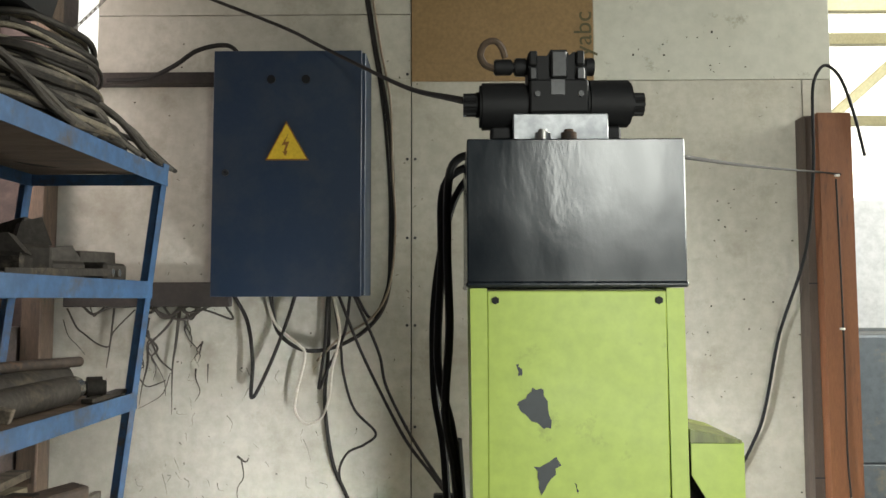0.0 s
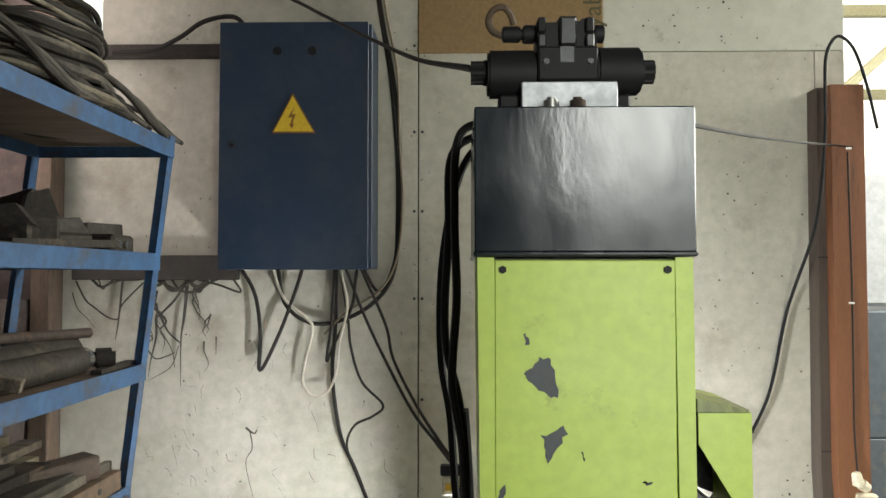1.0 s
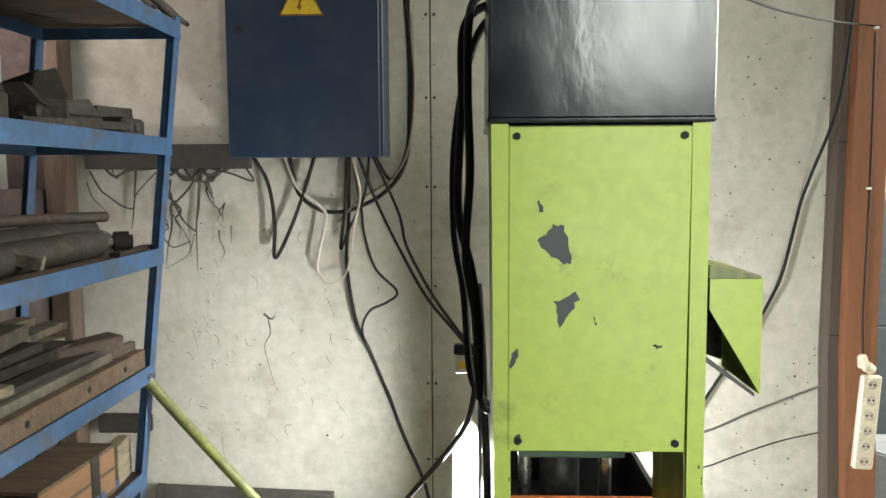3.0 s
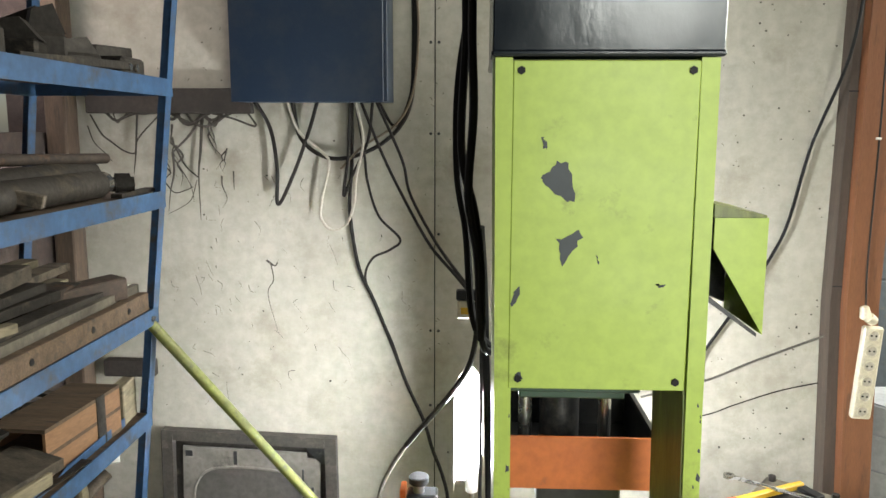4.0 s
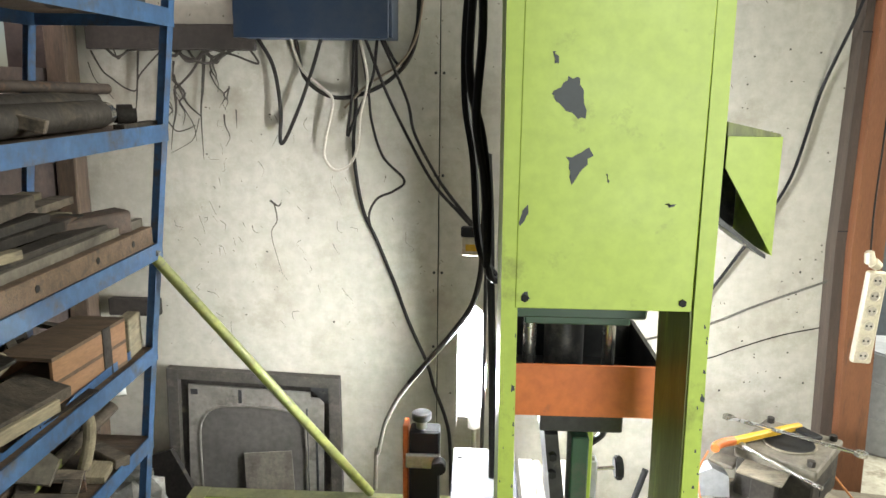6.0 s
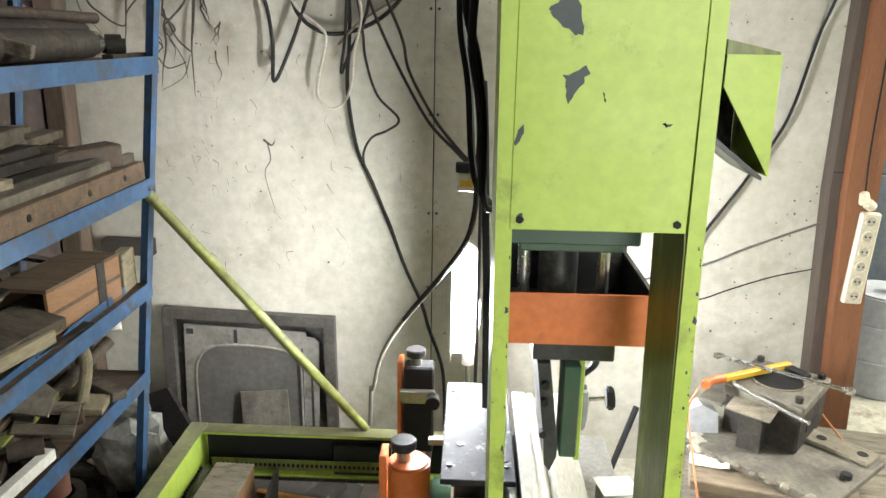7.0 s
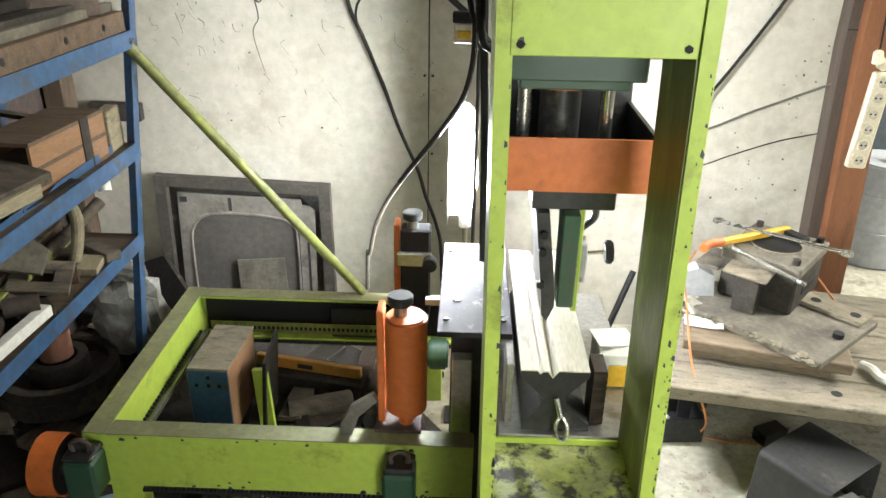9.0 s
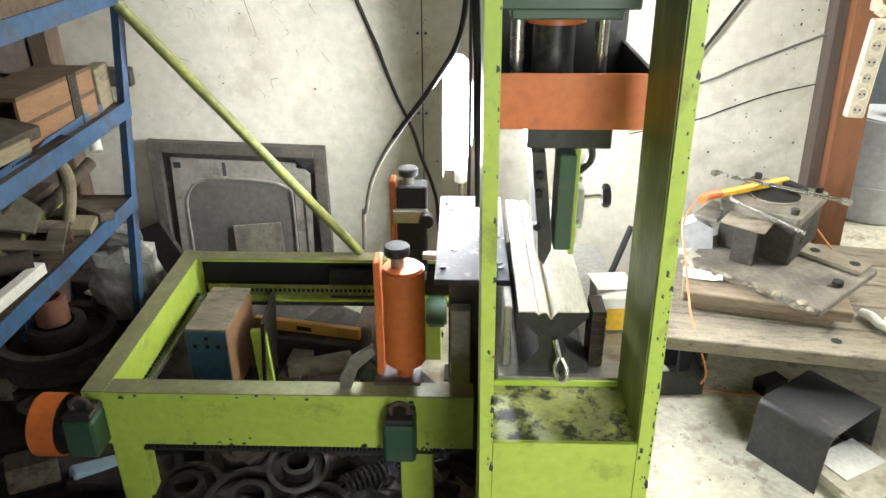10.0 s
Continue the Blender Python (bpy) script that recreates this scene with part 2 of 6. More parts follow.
def prism(profile, lo, hi, axis="y", bm=None):
    """A straight extrusion of a closed profile. axis y: profile in (x, z); x: in (y, z); z: in (x, y)."""
    bm = bm or bmesh.new()

    def put(p, d):
        return {"y": (p[0], d, p[1]), "x": (d, p[0], p[1]), "z": (p[0], p[1], d)}[axis]
    a, b = [bm.verts.new(put(p, lo)) for p in profile], [bm.verts.new(put(p, hi)) for p in profile]
    n = len(profile)
    fs = [bm.faces.new(a), bm.faces.new(b[::-1])]
    for i in range(n):
        fs.append(bm.faces.new((a[i], b[i], b[(i + 1) % n], a[(i + 1) % n])))
    bmesh.ops.recalc_face_normals(bm, faces=fs)
    return bm


def smooth_line(points, steps=8):
    pts = [Vector(p) for p in points]
    ext = [2 * pts[0] - pts[1], *pts, 2 * pts[-1] - pts[-2]]
    out = []
    for i in range(len(pts) - 1):
        a, b, c, d = ext[i:i + 4]
        for k in range(steps):
            t = k / steps
            out.append(0.5 * (2 * b + (c - a) * t + (2 * a - 5 * b + 4 * c - d) * t * t + (3 * b - a - 3 * c + d) * t ** 3))
    return out + [pts[-1]]


def tube(points, r, seg=8, steps=8, bm=None, r_end=None):
    bm = bm or bmesh.new()
    line = smooth_line(points, steps)
    prev, side = None, Vector((1, 0.3, 0.2))
    n = len(line)
    for i, p in enumerate(line):
        d = (line[min(i + 1, n - 1)] - line[max(i - 1, 0)]).normalized()
        side = side - d * side.dot(d)
        if side.length < 1e-4:
            side = d.orthogonal()
        side.normalize()
        up = d.cross(side)
        rad = r if r_end is None else r + (r_end - r) * i / (n - 1)
        cur = [bm.verts.new(p + rad * (math.cos(2 * math.pi * k / seg) * side + math.sin(2 * math.pi * k / seg) * up)) for k in range(seg)]
        if prev:
            for k in range(seg):
                bm.faces.new((prev[k], prev[(k + 1) % seg], cur[(k + 1) % seg], cur[k]))
        else:
            bm.faces.new(cur[::-1])
        prev = cur
    bm.faces.new(prev)
    return bm


def shade(me, angle=27):
    for p in me.polygons:
        p.use_smooth = True
    me.set_sharp_from_angle(angle=radians(angle))


def thing(name, label, category, at=(0, 0, 0), group="", kind="", rot=(0, 0, 0)):
    e = new(name)
    e.empty_display_size = 0.05
    e.matrix_world = pose(*at, *rot)
    return tagged(e, label, category, group, kind)


def chain_matrix(ob):
    m = ob.matrix_basis.copy()
    while ob.parent:
        ob = ob.parent
        m = ob.matrix_basis @ m
    return m


def part(name, bm, material, parent=None, label="", local=False, angle=27):
    """One mesh object under a thing or part; the mesh is given in the world's coordinates unless local."""
    if parent is not None and not local:
        bm.transform(chain_matrix(parent).inverted())
    me = bpy.data.meshes.new(name)
    bm.to_mesh(me)
    bm.free()
    me.materials.append(material)
    shade(me, angle)
    ob = new(name, me)
    if parent is not None:
        ob.parent = parent
    return tagged(ob, label)


def single(name, bm, material, label, category, group="", kind="", angle=27):
    """A thing of one mesh, with its origin at the middle of its foot."""
    co = [v.co for v in bm.verts]
    lo = Vector([min(c[i] for c in co) for i in range(3)])
    hi = Vector([max(c[i] for c in co) for i in range(3)])
    at = Vector(((lo.x + hi.x) / 2, (lo.y + hi.y) / 2, lo.z))
    bm.transform(Matrix.Translation(-at))
    me = bpy.data.meshes.new(name)
    bm.to_mesh(me)
    bm.free()
    me.materials.append(material)
    shade(me, angle)
    ob = new(name, me)
    ob.location = at
    return tagged(ob, label, category, group, kind)


def blob(points, y, depth, axis="y", jag=0.0, seed=1, bm=None):
    """A thin flat piece with an uneven edge."""
    rng = random.Random(seed)
    out = []
    n = len(points)
    for i in range(n):
        a, b = Vector(points[i]), Vector(points[(i + 1) % n])
        for k in range(3):
            p = a.lerp(b, k / 3)
            out.append((p.x + rng.uniform(-jag, jag), p.y + rng.uniform(-jag, jag)))
    return prism(out, y, y + depth, axis, bm)


# ---- the large structure ----
single("floor", box(-5, -6, -0.12, 9, 9, 0.0), CONCRETE, "dusty stained concrete workshop floor", "floor", kind="structure")

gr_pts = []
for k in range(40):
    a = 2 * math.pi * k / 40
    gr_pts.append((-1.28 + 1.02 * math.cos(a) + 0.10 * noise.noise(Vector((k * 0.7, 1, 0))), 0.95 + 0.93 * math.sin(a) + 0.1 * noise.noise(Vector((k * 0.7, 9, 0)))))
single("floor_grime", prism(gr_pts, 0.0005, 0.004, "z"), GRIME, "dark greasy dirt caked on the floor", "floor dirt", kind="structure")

wall = thing("wall_back", "dirty white board wall with screwed seams", "wall", (0, 1.96, 0), kind="structure")
part("backing", box(-1.635, 1.94, 0, 1.34, 2.06, 4.2), SEAM, wall)
part("backing", box(-1.78, 1.94, 0, -1.6355, 2.06, 2.899), SEAM, wall)
for x0, x1, z0, z1, m, lab in (
        (-1.78, -0.3475, 0.0, 2.899, BOARD, ""), (-1.635, -0.3475, 2.900, 3.168, BOARD, ""), (-1.635, -0.3475, 3.171, 4.2, BOARD, ""),
        (-0.3425, 1.236, 0.0, 2.889, BOARD, ""), (1.239, 1.356, 0.0, 2.889, BOARD, ""),
        (0.399, 1.356, 2.892, 4.2, BOARD_HI, "greyish white upper board")):
    part("wall_panel", box(x0, 1.915, z0, x1, 1.939, z1, 0.0015), m, wall, lab)
part("wall_panel", box(-0.3435, 1.906, 2.888, 0.396, 1.939, 4.2, 0.0015), PLY, wall, "brown hardboard sheet with faded print")

single("daylight_backdrop", box(-2.6, 2.9, 2.4, -0.9, 2.95, 5.2), ROOFLIGHT, "bright daylight outside the corner gap", "backdrop", kind="structure")
single("wall_left", box(-2.02, -6, 0, -1.86, 1.38, 4.2), BRICK, "sooty dark brick side wall", "wall", kind="structure")
single("wall_corner", box(-2.02, 1.84, 0, -1.79, 2.06, 4.2), BRICK, "sooty dark brick wall corner", "wall", kind="structure")
single("wall_low", box(-2.02, 1.38, 0, -1.86, 1.84, 1.9), BRICK, "low sooty brick wall under an opening", "wall", kind="structure")
# unseen walls added behind the camera to shade the rack and left wall
rear = thing("rear_light_block", "added unseen dark walls that keep daylight off the left side", "wall", (0, -3.25, 0), kind="structure")
part("wall_side", box(-1.859, -3.34, 0, 0.16, -3.18, 4.199), BATTEN, rear)
# hung from 1.3 m up, so that the low light still passes below
part("partition", box(-1.859, -1.85, 1.30, 0.20, -1.70, 4.199), BATTEN, rear)
part("return_wall", box(0.18, -3.179, 1.30, 0.20, -1.851, 4.199), BATTEN, rear)
part("wall_side", box(1.36, -3.34, 0, 3.2, -3.18, 4.199), BATTEN, rear)
part("lintel", box(0.161, -3.34, 3.35, 1.359, -3.18, 4.199), BATTEN, rear)
single("ceiling", box(-2.02, -6.1, 4.2, 1.6, 2.06, 4.3), BATTEN, "dark boarded ceiling", "ceiling", kind="structure")

# annex behind the post
single("wall_far", box(1.36, 5.6, 0, 9, 5.75, 2.6), GREY_SHEET, "pale grey sheet wall of the annex", "wall", kind="structure")
single("roof_sheet", box(1.36, 1.0, 4.3, 9, 8, 4.33), ROOFLIGHT, "bright translucent roof sheeting", "roof", kind="structure")
single("backdrop", box(1.0, 8.2, 0, 9, 8.3, 6), ROOFLIGHT, "bright daylight beyond the annex", "backdrop", kind="structure")

# ---- post, battens ----
post = thing("timber_post", "red-brown painted timber post against the board wall", "post", (1.28, 1.84, 0))
part("post_face", prism([(1.232, 2.72), (1.358, 2.72), (1.357, 1.25), (1.390, 0.45), (1.405, 0), (1.298, 0), (1.278, 0.45), (1.238, 1.25)], 1.78, 1.905), PILLAR, post)
part("side_batten", prism([(1.205, 2.72), (1.230, 2.72), (1.236, 1.25), (1.276, 0.45), (1.296, 0), (1.25, 0), (1.23, 0.45), (1.198, 1.25)], 1.83, 1.913), PILLAR_DARK, post, "dark stained edge batten")
for z in (2.06, 1.32):
    part("batten_joint", box(1.199, 1.8275, z, 1.236, 1.8295, z + 0.005), SEAM, post)

single("wall_batten", box(-1.72, 1.86, 2.868, -1.07, 1.913, 2.917, 0.004), BATTEN, "grimy dark wooden batten on the wall", "batten", "wall battens")
single("wall_batten", box(-1.72, 1.865, 1.975, -1.06, 1.913, 2.072, 0.004), BATTEN, "grimy dark wooden batten hung with cobwebs", "batten", "wall battens")
single("wall_batten", box(-1.72, 1.87, 0.895, -1.507, 1.913, 0.967, 0.004), BATTEN, "grimy dark low wooden batten on the wall", "batten", "wall battens")
single("corner_post", box(-1.85, 1.80, 0, -1.768, 1.90, 4.2, 0.006), TIMBER_V, "weathered rough timber corner post", "post")

# ---- electrical cabinet ----
cab = thing("electrical_cabinet", "dark blue steel electrical cabinet with warning triangle", "electrical cabinet", (-0.795, 1.80, 2.016))
part("body", box(-1.075, 1.705, 2.018, -0.507, 1.913, 2.940, 0.002), BLUE_CAB, cab)
part("door", box(-1.08, 1.688, 2.014, -0.520, 1.703, 2.944, 0.0015), BLUE_CAB, cab)
for x in (-0.862, -0.731):
    part("pilot_hole", cyl((x, 1.690, 2.833), (x, 1.682, 2.833), 0.016, seg=24), BLACK, cab, "round black blanking plug")
lock = part("lock", cyl((-1.03, 1.690, 2.478), (-1.03, 1.680, 2.478), 0.013, seg=20), DARK_STEEL, cab)
part("slot", box(-1.034, 1.678, 2.474, -1.026, 1.681, 2.482), BLACK, lock)
sign = part("warning_sign", prism([(-0.802, 2.672), (-0.880, 2.524), (-0.717, 2.524)], 1.682, 1.687), SIGN_INK, cab, "yellow high-voltage warning triangle")
part("sign_face", prism([(-0.802, 2.662), (-0.872, 2.529), (-0.725, 2.529)], 1.6805, 1.683), YELLOW_SIGN, sign)
part("lightning_mark", prism([(-0.793, 2.625), (-0.819, 2.580), (-0.803, 2.582), (-0.810, 2.556), (-0.816, 2.557), (-0.803, 2.538), (-0.796, 2.560), (-0.802, 2.559), (-0.790, 2.594), (-0.806, 2.592)], 1.679, 1.6815), SIGN_INK, sign)

# ---- hydraulic press ----
press = thing("hydraulic_press", "lime green hydraulic press with chipped paint", "hydraulic press", (0, 0.15, 0))
part("left_leg", prism([(-0.157, 2.018), (-0.132, 2.018), (-0.127, 1.50), (-0.120, 0.71), (-0.118, 0), (-0.146, 0), (-0.143, 0.58), (-0.152, 1.50)], 0.0, 0.20), GREEN, press)
part("right_leg", prism([(0.132, 2.018), (0.158, 2.018), (0.161, 1.50), (0.176, 0.71), (0.186, 0), (0.156, 0), (0.149, 0.71), (0.136, 1.50)], 0.0, 0.20), GREEN, press)
# inner face, body and base sides are coloured darker in place of shade
part("leg_lining", prism([(0.134, 1.53), (0.136, 1.50), (0.149, 0.71), (0.1465, 0.71), (0.1335, 1.50), (0.1315, 1.53)], 0.006, 0.20), GREEN_SHADED, press, "worn inner face of the leg, coloured darker for shade")
part("upper_body", box(-0.150, 0.012, 1.535, 0.152, 0.33, 2.016), GREEN_SHADED, press)
panel = part("front_panel", box(-0.1315, -0.002, 1.531, 0.1315, 0.008, 2.014, 0.0015), GREEN, press)
for x, z in ((-0.120, 2.0), (0.120, 2.0), (-0.117, 1.547), (0.117, 1.545)):
    part("bolt", cyl((x, 0.0, z), (x, -0.006, z), 0.006, seg=6), BLACK, panel)
for k, pts in enumerate((
        [(-0.088, 1.852), (-0.078, 1.858), (-0.066, 1.872), (-0.052, 1.868), (-0.044, 1.845), (-0.040, 1.812), (-0.056, 1.818), (-0.072, 1.828), (-0.086, 1.842)],
        [(-0.064, 1.758), (-0.046, 1.764), (-0.034, 1.776), (-0.028, 1.764), (-0.040, 1.742), (-0.054, 1.720), (-0.060, 1.738)],
        [(-0.127, 1.676), (-0.118, 1.690), (-0.116, 1.676), (-0.128, 1.658)],
        [(-0.006, 1.735), (-0.003, 1.735), (-0.004, 1.722)],
        [(0.082, 1.695), (0.094, 1.692), (0.088, 1.690)],
        [(-0.091, 1.905), (-0.085, 1.904), (-0.082, 1.890), (-0.086, 1.892)],
        [(-0.123, 1.553), (-0.113, 1.556), (-0.110, 1.546), (-0.121, 1.543)])):
    part("paint_chip", blob(pts, -0.0032, 0.0014, "y", 0.0026, k), FLAKE, panel, "bare dark patch of chipped paint")
part("base_front", box(-0.1185, 0.003, 0.0, 0.1495, 0.012, 0.706), GREEN, press)
part("bed_tray", box(-0.119, 0.012, 0.69, 0.149, 0.20, 0.700), GREEN_BED, press, "scraped dirty lime bed plate")
part("base_body", box(-0.118, 0.02, 0.0, 0.150, 0.82, 0.685), GREEN_SHADED, press)
part("bed_plate", box(-0.105, 0.195, 0.690, 0.205, 0.84, 0.716, 0.003), STEEL, press, "grey steel bed plate")
part("bed_lip", box(-0.11, 0.188, 0.688, 0.145, 0.194, 0.712), GREEN, press)

# ram
ram = part("ram_box", prism([(-0.118, 1.210), (0.185, 1.210), (0.185, 1.318), (-0.118, 1.318)], 0.323, 0.330), ORANGE, press, "orange ram box, dark inside")
part("side", box(0.176, 0.331, 1.210, 0.185, 0.64, 1.318), DARK_STEEL, ram)
part("side", box(-0.118, 0.331, 1.210, -0.110, 0.64, 1.318), DARK_STEEL, ram)
part("liner", box(-0.109, 0.3305, 1.222, 0.175, 0.334, 1.312), DARK_STEEL, ram)
part("back", box(-0.118, 0.641, 1.210, 0.185, 0.649, 1.40), DARK_STEEL, ram)
part("floor_plate", box(-0.108, 0.332, 1.210, 0.174, 0.64, 1.222), DARK_STEEL, ram)
for x in (-0.075, 0.09):
    part("guide_rod", cyl((x, 0.42, 1.222), (x, 0.42, 1.47), 0.014), STEEL_BRIGHT, press, "chrome guide rod")
part("piston", cyl((0.0, 0.45, 1.222), (0.0, 0.45, 1.47), 0.042, seg=32), DARK_STEEL, press)
part("piston_ring", ring((0.0, 0.45, 1.395), (0.0, 0.45, 1.42), 0.062, 0.043), ORANGE, press)
part("cross_plate", box(-0.12, 0.205, 1.452, 0.115, 0.60, 1.497, 0.003), BOTTLE, press, "bottle green cross plate")
part("lower_plate", box(-0.10, 0.23, 1.432, 0.092, 0.56, 1.451, 0.003), BOTTLE, press)
part("tool_holder", box(-0.052, 0.36, 1.158, 0.118, 0.50, 1.2095, 0.003), DARK_STEEL, press, "dark steel tool holder")
part("punch", prism([(-0.040, 1.146), (-0.012, 1.146), (0.012, 0.96), (0.012, 0.925), (-0.002, 0.89), (-0.014, 0.905), (-0.018, 0.96)], 0.37, 0.60), DARK_STEEL, press, "dark steel bending punch with a pointed tip")
part("punch_column", box(0.016, 0.36, 0.93, 0.052, 0.44, 1.146, 0.003), BOTTLE, press)
part("gauge_strip", box(0.053, 0.40, 0.90, 0.066, 0.44, 1.146, 0.002), GREEN, press)
for z in (1.10, 1.06, 0.985):
    part("bolt", cyl((-0.022, 0.372, z), (-0.022, 0.356, z), 0.009, seg=6), BLACK, press)

# ---- oil tank and valve on top ----
tank = thing("oil_tank", "glossy black hand-painted steel oil tank on the press", "oil tank", (0, 0.15, 2.02))
part("body", box(-0.161, -0.006, 2.0195, 0.162, 0.32, 2.240, 0.002), TANK, tank)
part("weld_rim", box(-0.163, -0.009, 2.0192, 0.164, 0.324, 2.028, 0.003), TANK, tank)
valve = thing("hydraulic_valve", "black double-solenoid hydraulic valve on an aluminium block", "hydraulic valve", (-0.005, 0.13, 2.241))
part("manifold", box(-0.084, 0.09, 2.2415, 0.070, 0.17, 2.302, 0.002), ALU, valve, "bright aluminium manifold block")
part("valve_body", box(-0.057, 0.088, 2.303, 0.039, 0.165, 2.358, 0.003), BLACK, valve)
part("label_plate", box(-0.022, 0.0865, 2.332, 0.000, 0.0878, 2.357), DARK_STEEL, valve, "small worn rating plate")
for x in (-0.044, 0.026):
    part("mounting_screw", cyl((x, 0.0885, 2.333), (x, 0.0845, 2.333), 0.005, seg=6), DARK_STEEL, valve)
for x0, x1, x2, drop in ((-0.058, -0.137, -0.164, 0.0), (0.040, 0.113, 0.136, 0.004)):
    coil = part("solenoid", cyl((x0, 0.13, 2.323 + drop), (x1, 0.13, 2.323 + drop), 0.039, seg=36, bevel=0.004), BLACK, valve)
    sx = 1 if x1 > x0 else -1
    part("end_nut", cyl((x1, 0.13, 2.326), (x1 + sx * 0.006, 0.13, 2.326), 0.021, seg=24), BLACK, coil)
    knurl = [(0.13 + r * math.cos(a), 2.326 + r * math.sin(a)) for k in range(12) for a, r in ((k * math.pi / 6, 0.0165), (k * math.pi / 6 + 0.12, 0.0195), (k * math.pi / 6 + 0.36, 0.0195), (k * math.pi / 6 + 0.48, 0.0165))]
    part("knurled_cap", prism(knurl, min(x1 + sx * 0.006, x2), max(x1 + sx * 0.006, x2), "x"), BLACK, coil, "ribbed black end cap")
    part("coil_foot", box(x0 + sx * 0.012, 0.11, 2.262, x1 - sx * 0.018, 0.15, 2.286, 0.004), BLACK, coil)
HEAD = [(-0.057, 2.359), (0.039, 2.359), (0.039, 2.382), (0.034, 2.386), (0.034, 2.408), (0.016, 2.408), (0.010, 2.402), (0.006, 2.412), (-0.020, 2.412), (-0.026, 2.402), (-0.044, 2.402), (-0.050, 2.408), (-0.057, 2.406)]
part("terminal_box", prism(HEAD, 0.105, 0.160), BLACK, valve)
part("plug", box(-0.021, 0.094, 2.362, 0.006, 0.1045, 2.408, 0.003), DARK_STEEL, valve, "grey ribbed connector face")
for x0, x1 in ((-0.056, -0.043), (0.021, 0.034)):
    part("terminal_block", box(x0, 0.094, 2.359, x1, 0.1045, 2.380, 0.002), DARK_STEEL, valve)
    part("terminal_block", box(x0, 0.096, 2.384, x1, 0.1045, 2.408, 0.002), BLACK, valve)
for x0, x1, r in ((-0.078, -0.0575, 0.0155), (-0.112, -0.082, 0.0135), (0.0395, 0.055, 0.0150)):
    part("cable_gland", cyl((x0, 0.13, 2.390), (x1, 0.13, 2.390), r, seg=14, bevel=0.002), BLACK, valve)
part("gland_neck", cyl((-0.0825, 0.13, 2.390), (-0.0775, 0.13, 2.390), 0.009, seg=12), BLACK, valve)
part("cable_tail", tube([(-0.110, 0.13, 2.388), (-0.126, 0.128, 2.394), (-0.135, 0.12, 2.408), (-0.128, 0.112, 2.424), (-0.112, 0.108, 2.428), (-0.100, 0.112, 2.418), (-0.094, 0.12, 2.404)], 0.0058), TIMBER_V, valve, "looped beige cable tail")
for x, metal in ((-0.040, STEEL), (0.001, RUST)):
    fit_ = part("fitting", cyl((x, 0.060, 2.241), (x, 0.060, 2.268), 0.0125, seg=20, bevel=0.005), metal, valve)
    part("fitting_nut", cyl((x, 0.060, 2.2412), (x, 0.060, 2.250), 0.0155, seg=6), metal, fit_)

# ---- side chute ----
chute = thing("discharge_chute", "lime green sheet chute on the press side", "chute", (0.2, 0.05, 1.62))
part("face", prism([(0.163, 1.792), (0.238, 1.792), (0.241, 1.619), (0.163, 1.747)], 0.0, 0.004), GREEN, chute)
# the top takes the shaded green, darker than the face
part("top", prism([(0.163, 1.792), (0.238, 1.792), (0.238, 1.796), (0.163, 1.812)], 0.004, 0.17), GREEN_SHADED, chute)
part("back", prism([(0.163, 1.80), (0.236, 1.792), (0.239, 1.63), (0.163, 1.66)], 0.170, 0.174), DARK_STEEL, chute)
part("outer_side", prism([(0.237, 1.792), (0.241, 1.792), (0.2415, 1.62), (0.239, 1.62)], 0.004, 0.17), GREEN, chute)
part("scoop", prism([(0.163, 1.665), (0.24, 1.610), (0.24, 1.616), (0.163, 1.675)], 0.02, 0.17), DARK_STEEL, chute)

# ---- die ----
die = thing("vee_die", "steel vee die, its machined top coloured bright as if lit", "press die", (0.01, 0.43, 0.7165))
top = [(-0.064, 0.864), (-0.030, 0.864), (-0.024, 0.857), (-0.018, 0.862), (-0.008, 0.862), (0.002, 0.847), (0.014, 0.864), (0.077, 0.864)]
# dark body under a pale top sheet: light from above is coloured in
part("body", prism([(x, z - 0.003) for x, z in top] + [(0.077, 0.850), (0.030, 0.80), (0.036, 0.772), (0.085, 0.732), (0.085, 0.7165), (-0.055, 0.7165), (-0.055, 0.732), (-0.020, 0.772), (-0.018, 0.80), (-0.064, 0.850)], 0.215, 0.80), DARK_STEEL, die)
part("machined_face", prism(top + [(x, z - 0.0028) for x, z in top[::-1]], 0.2155, 0.7995), MACHINED_LIT, die, "machined top face, coloured paler for strong light")
single("side_plate", box(-0.092, 0.235, 0.7165, -0.076, 0.32, 0.862, 0.002), STEEL, "grey steel clamp plate standing by the die", "steel plate")
lam = thing("laminated_stack", "stack of dark laminated plates beside the die", "plate stack", (0.1, 0.27, 0.7165))
for k in range(17):
    part("lamination", box(0.090, 0.24, 0.7168 + k * 0.0078, 0.118 + 0.001 * (k % 2), 0.31, 0.7238 + k * 0.0078), RUST, lam)

# ---- back table ----
st = thing("slide_table", "scuffed steel slide table beside the die", "table plate", (-0.155, 0.72, 0.785))
part("table_plate", box(-0.245, 0.46, 0.785, -0.066, 0.98, 0.80, 0.002), SCUFFED, st)
for x in (-0.225, -0.086):
    for y in (0.52, 0.92):
        part("bolt_head", cyl((x, y, 0.799), (x, y, 0.805), 0.008, 0.007, 6), DARK_STEEL, st)

# ---- back-gauge frame ----
gf = thing("back_gauge", "lime green steel channel frame of the back gauge", "machine frame", (-0.65, 0.93, 0))


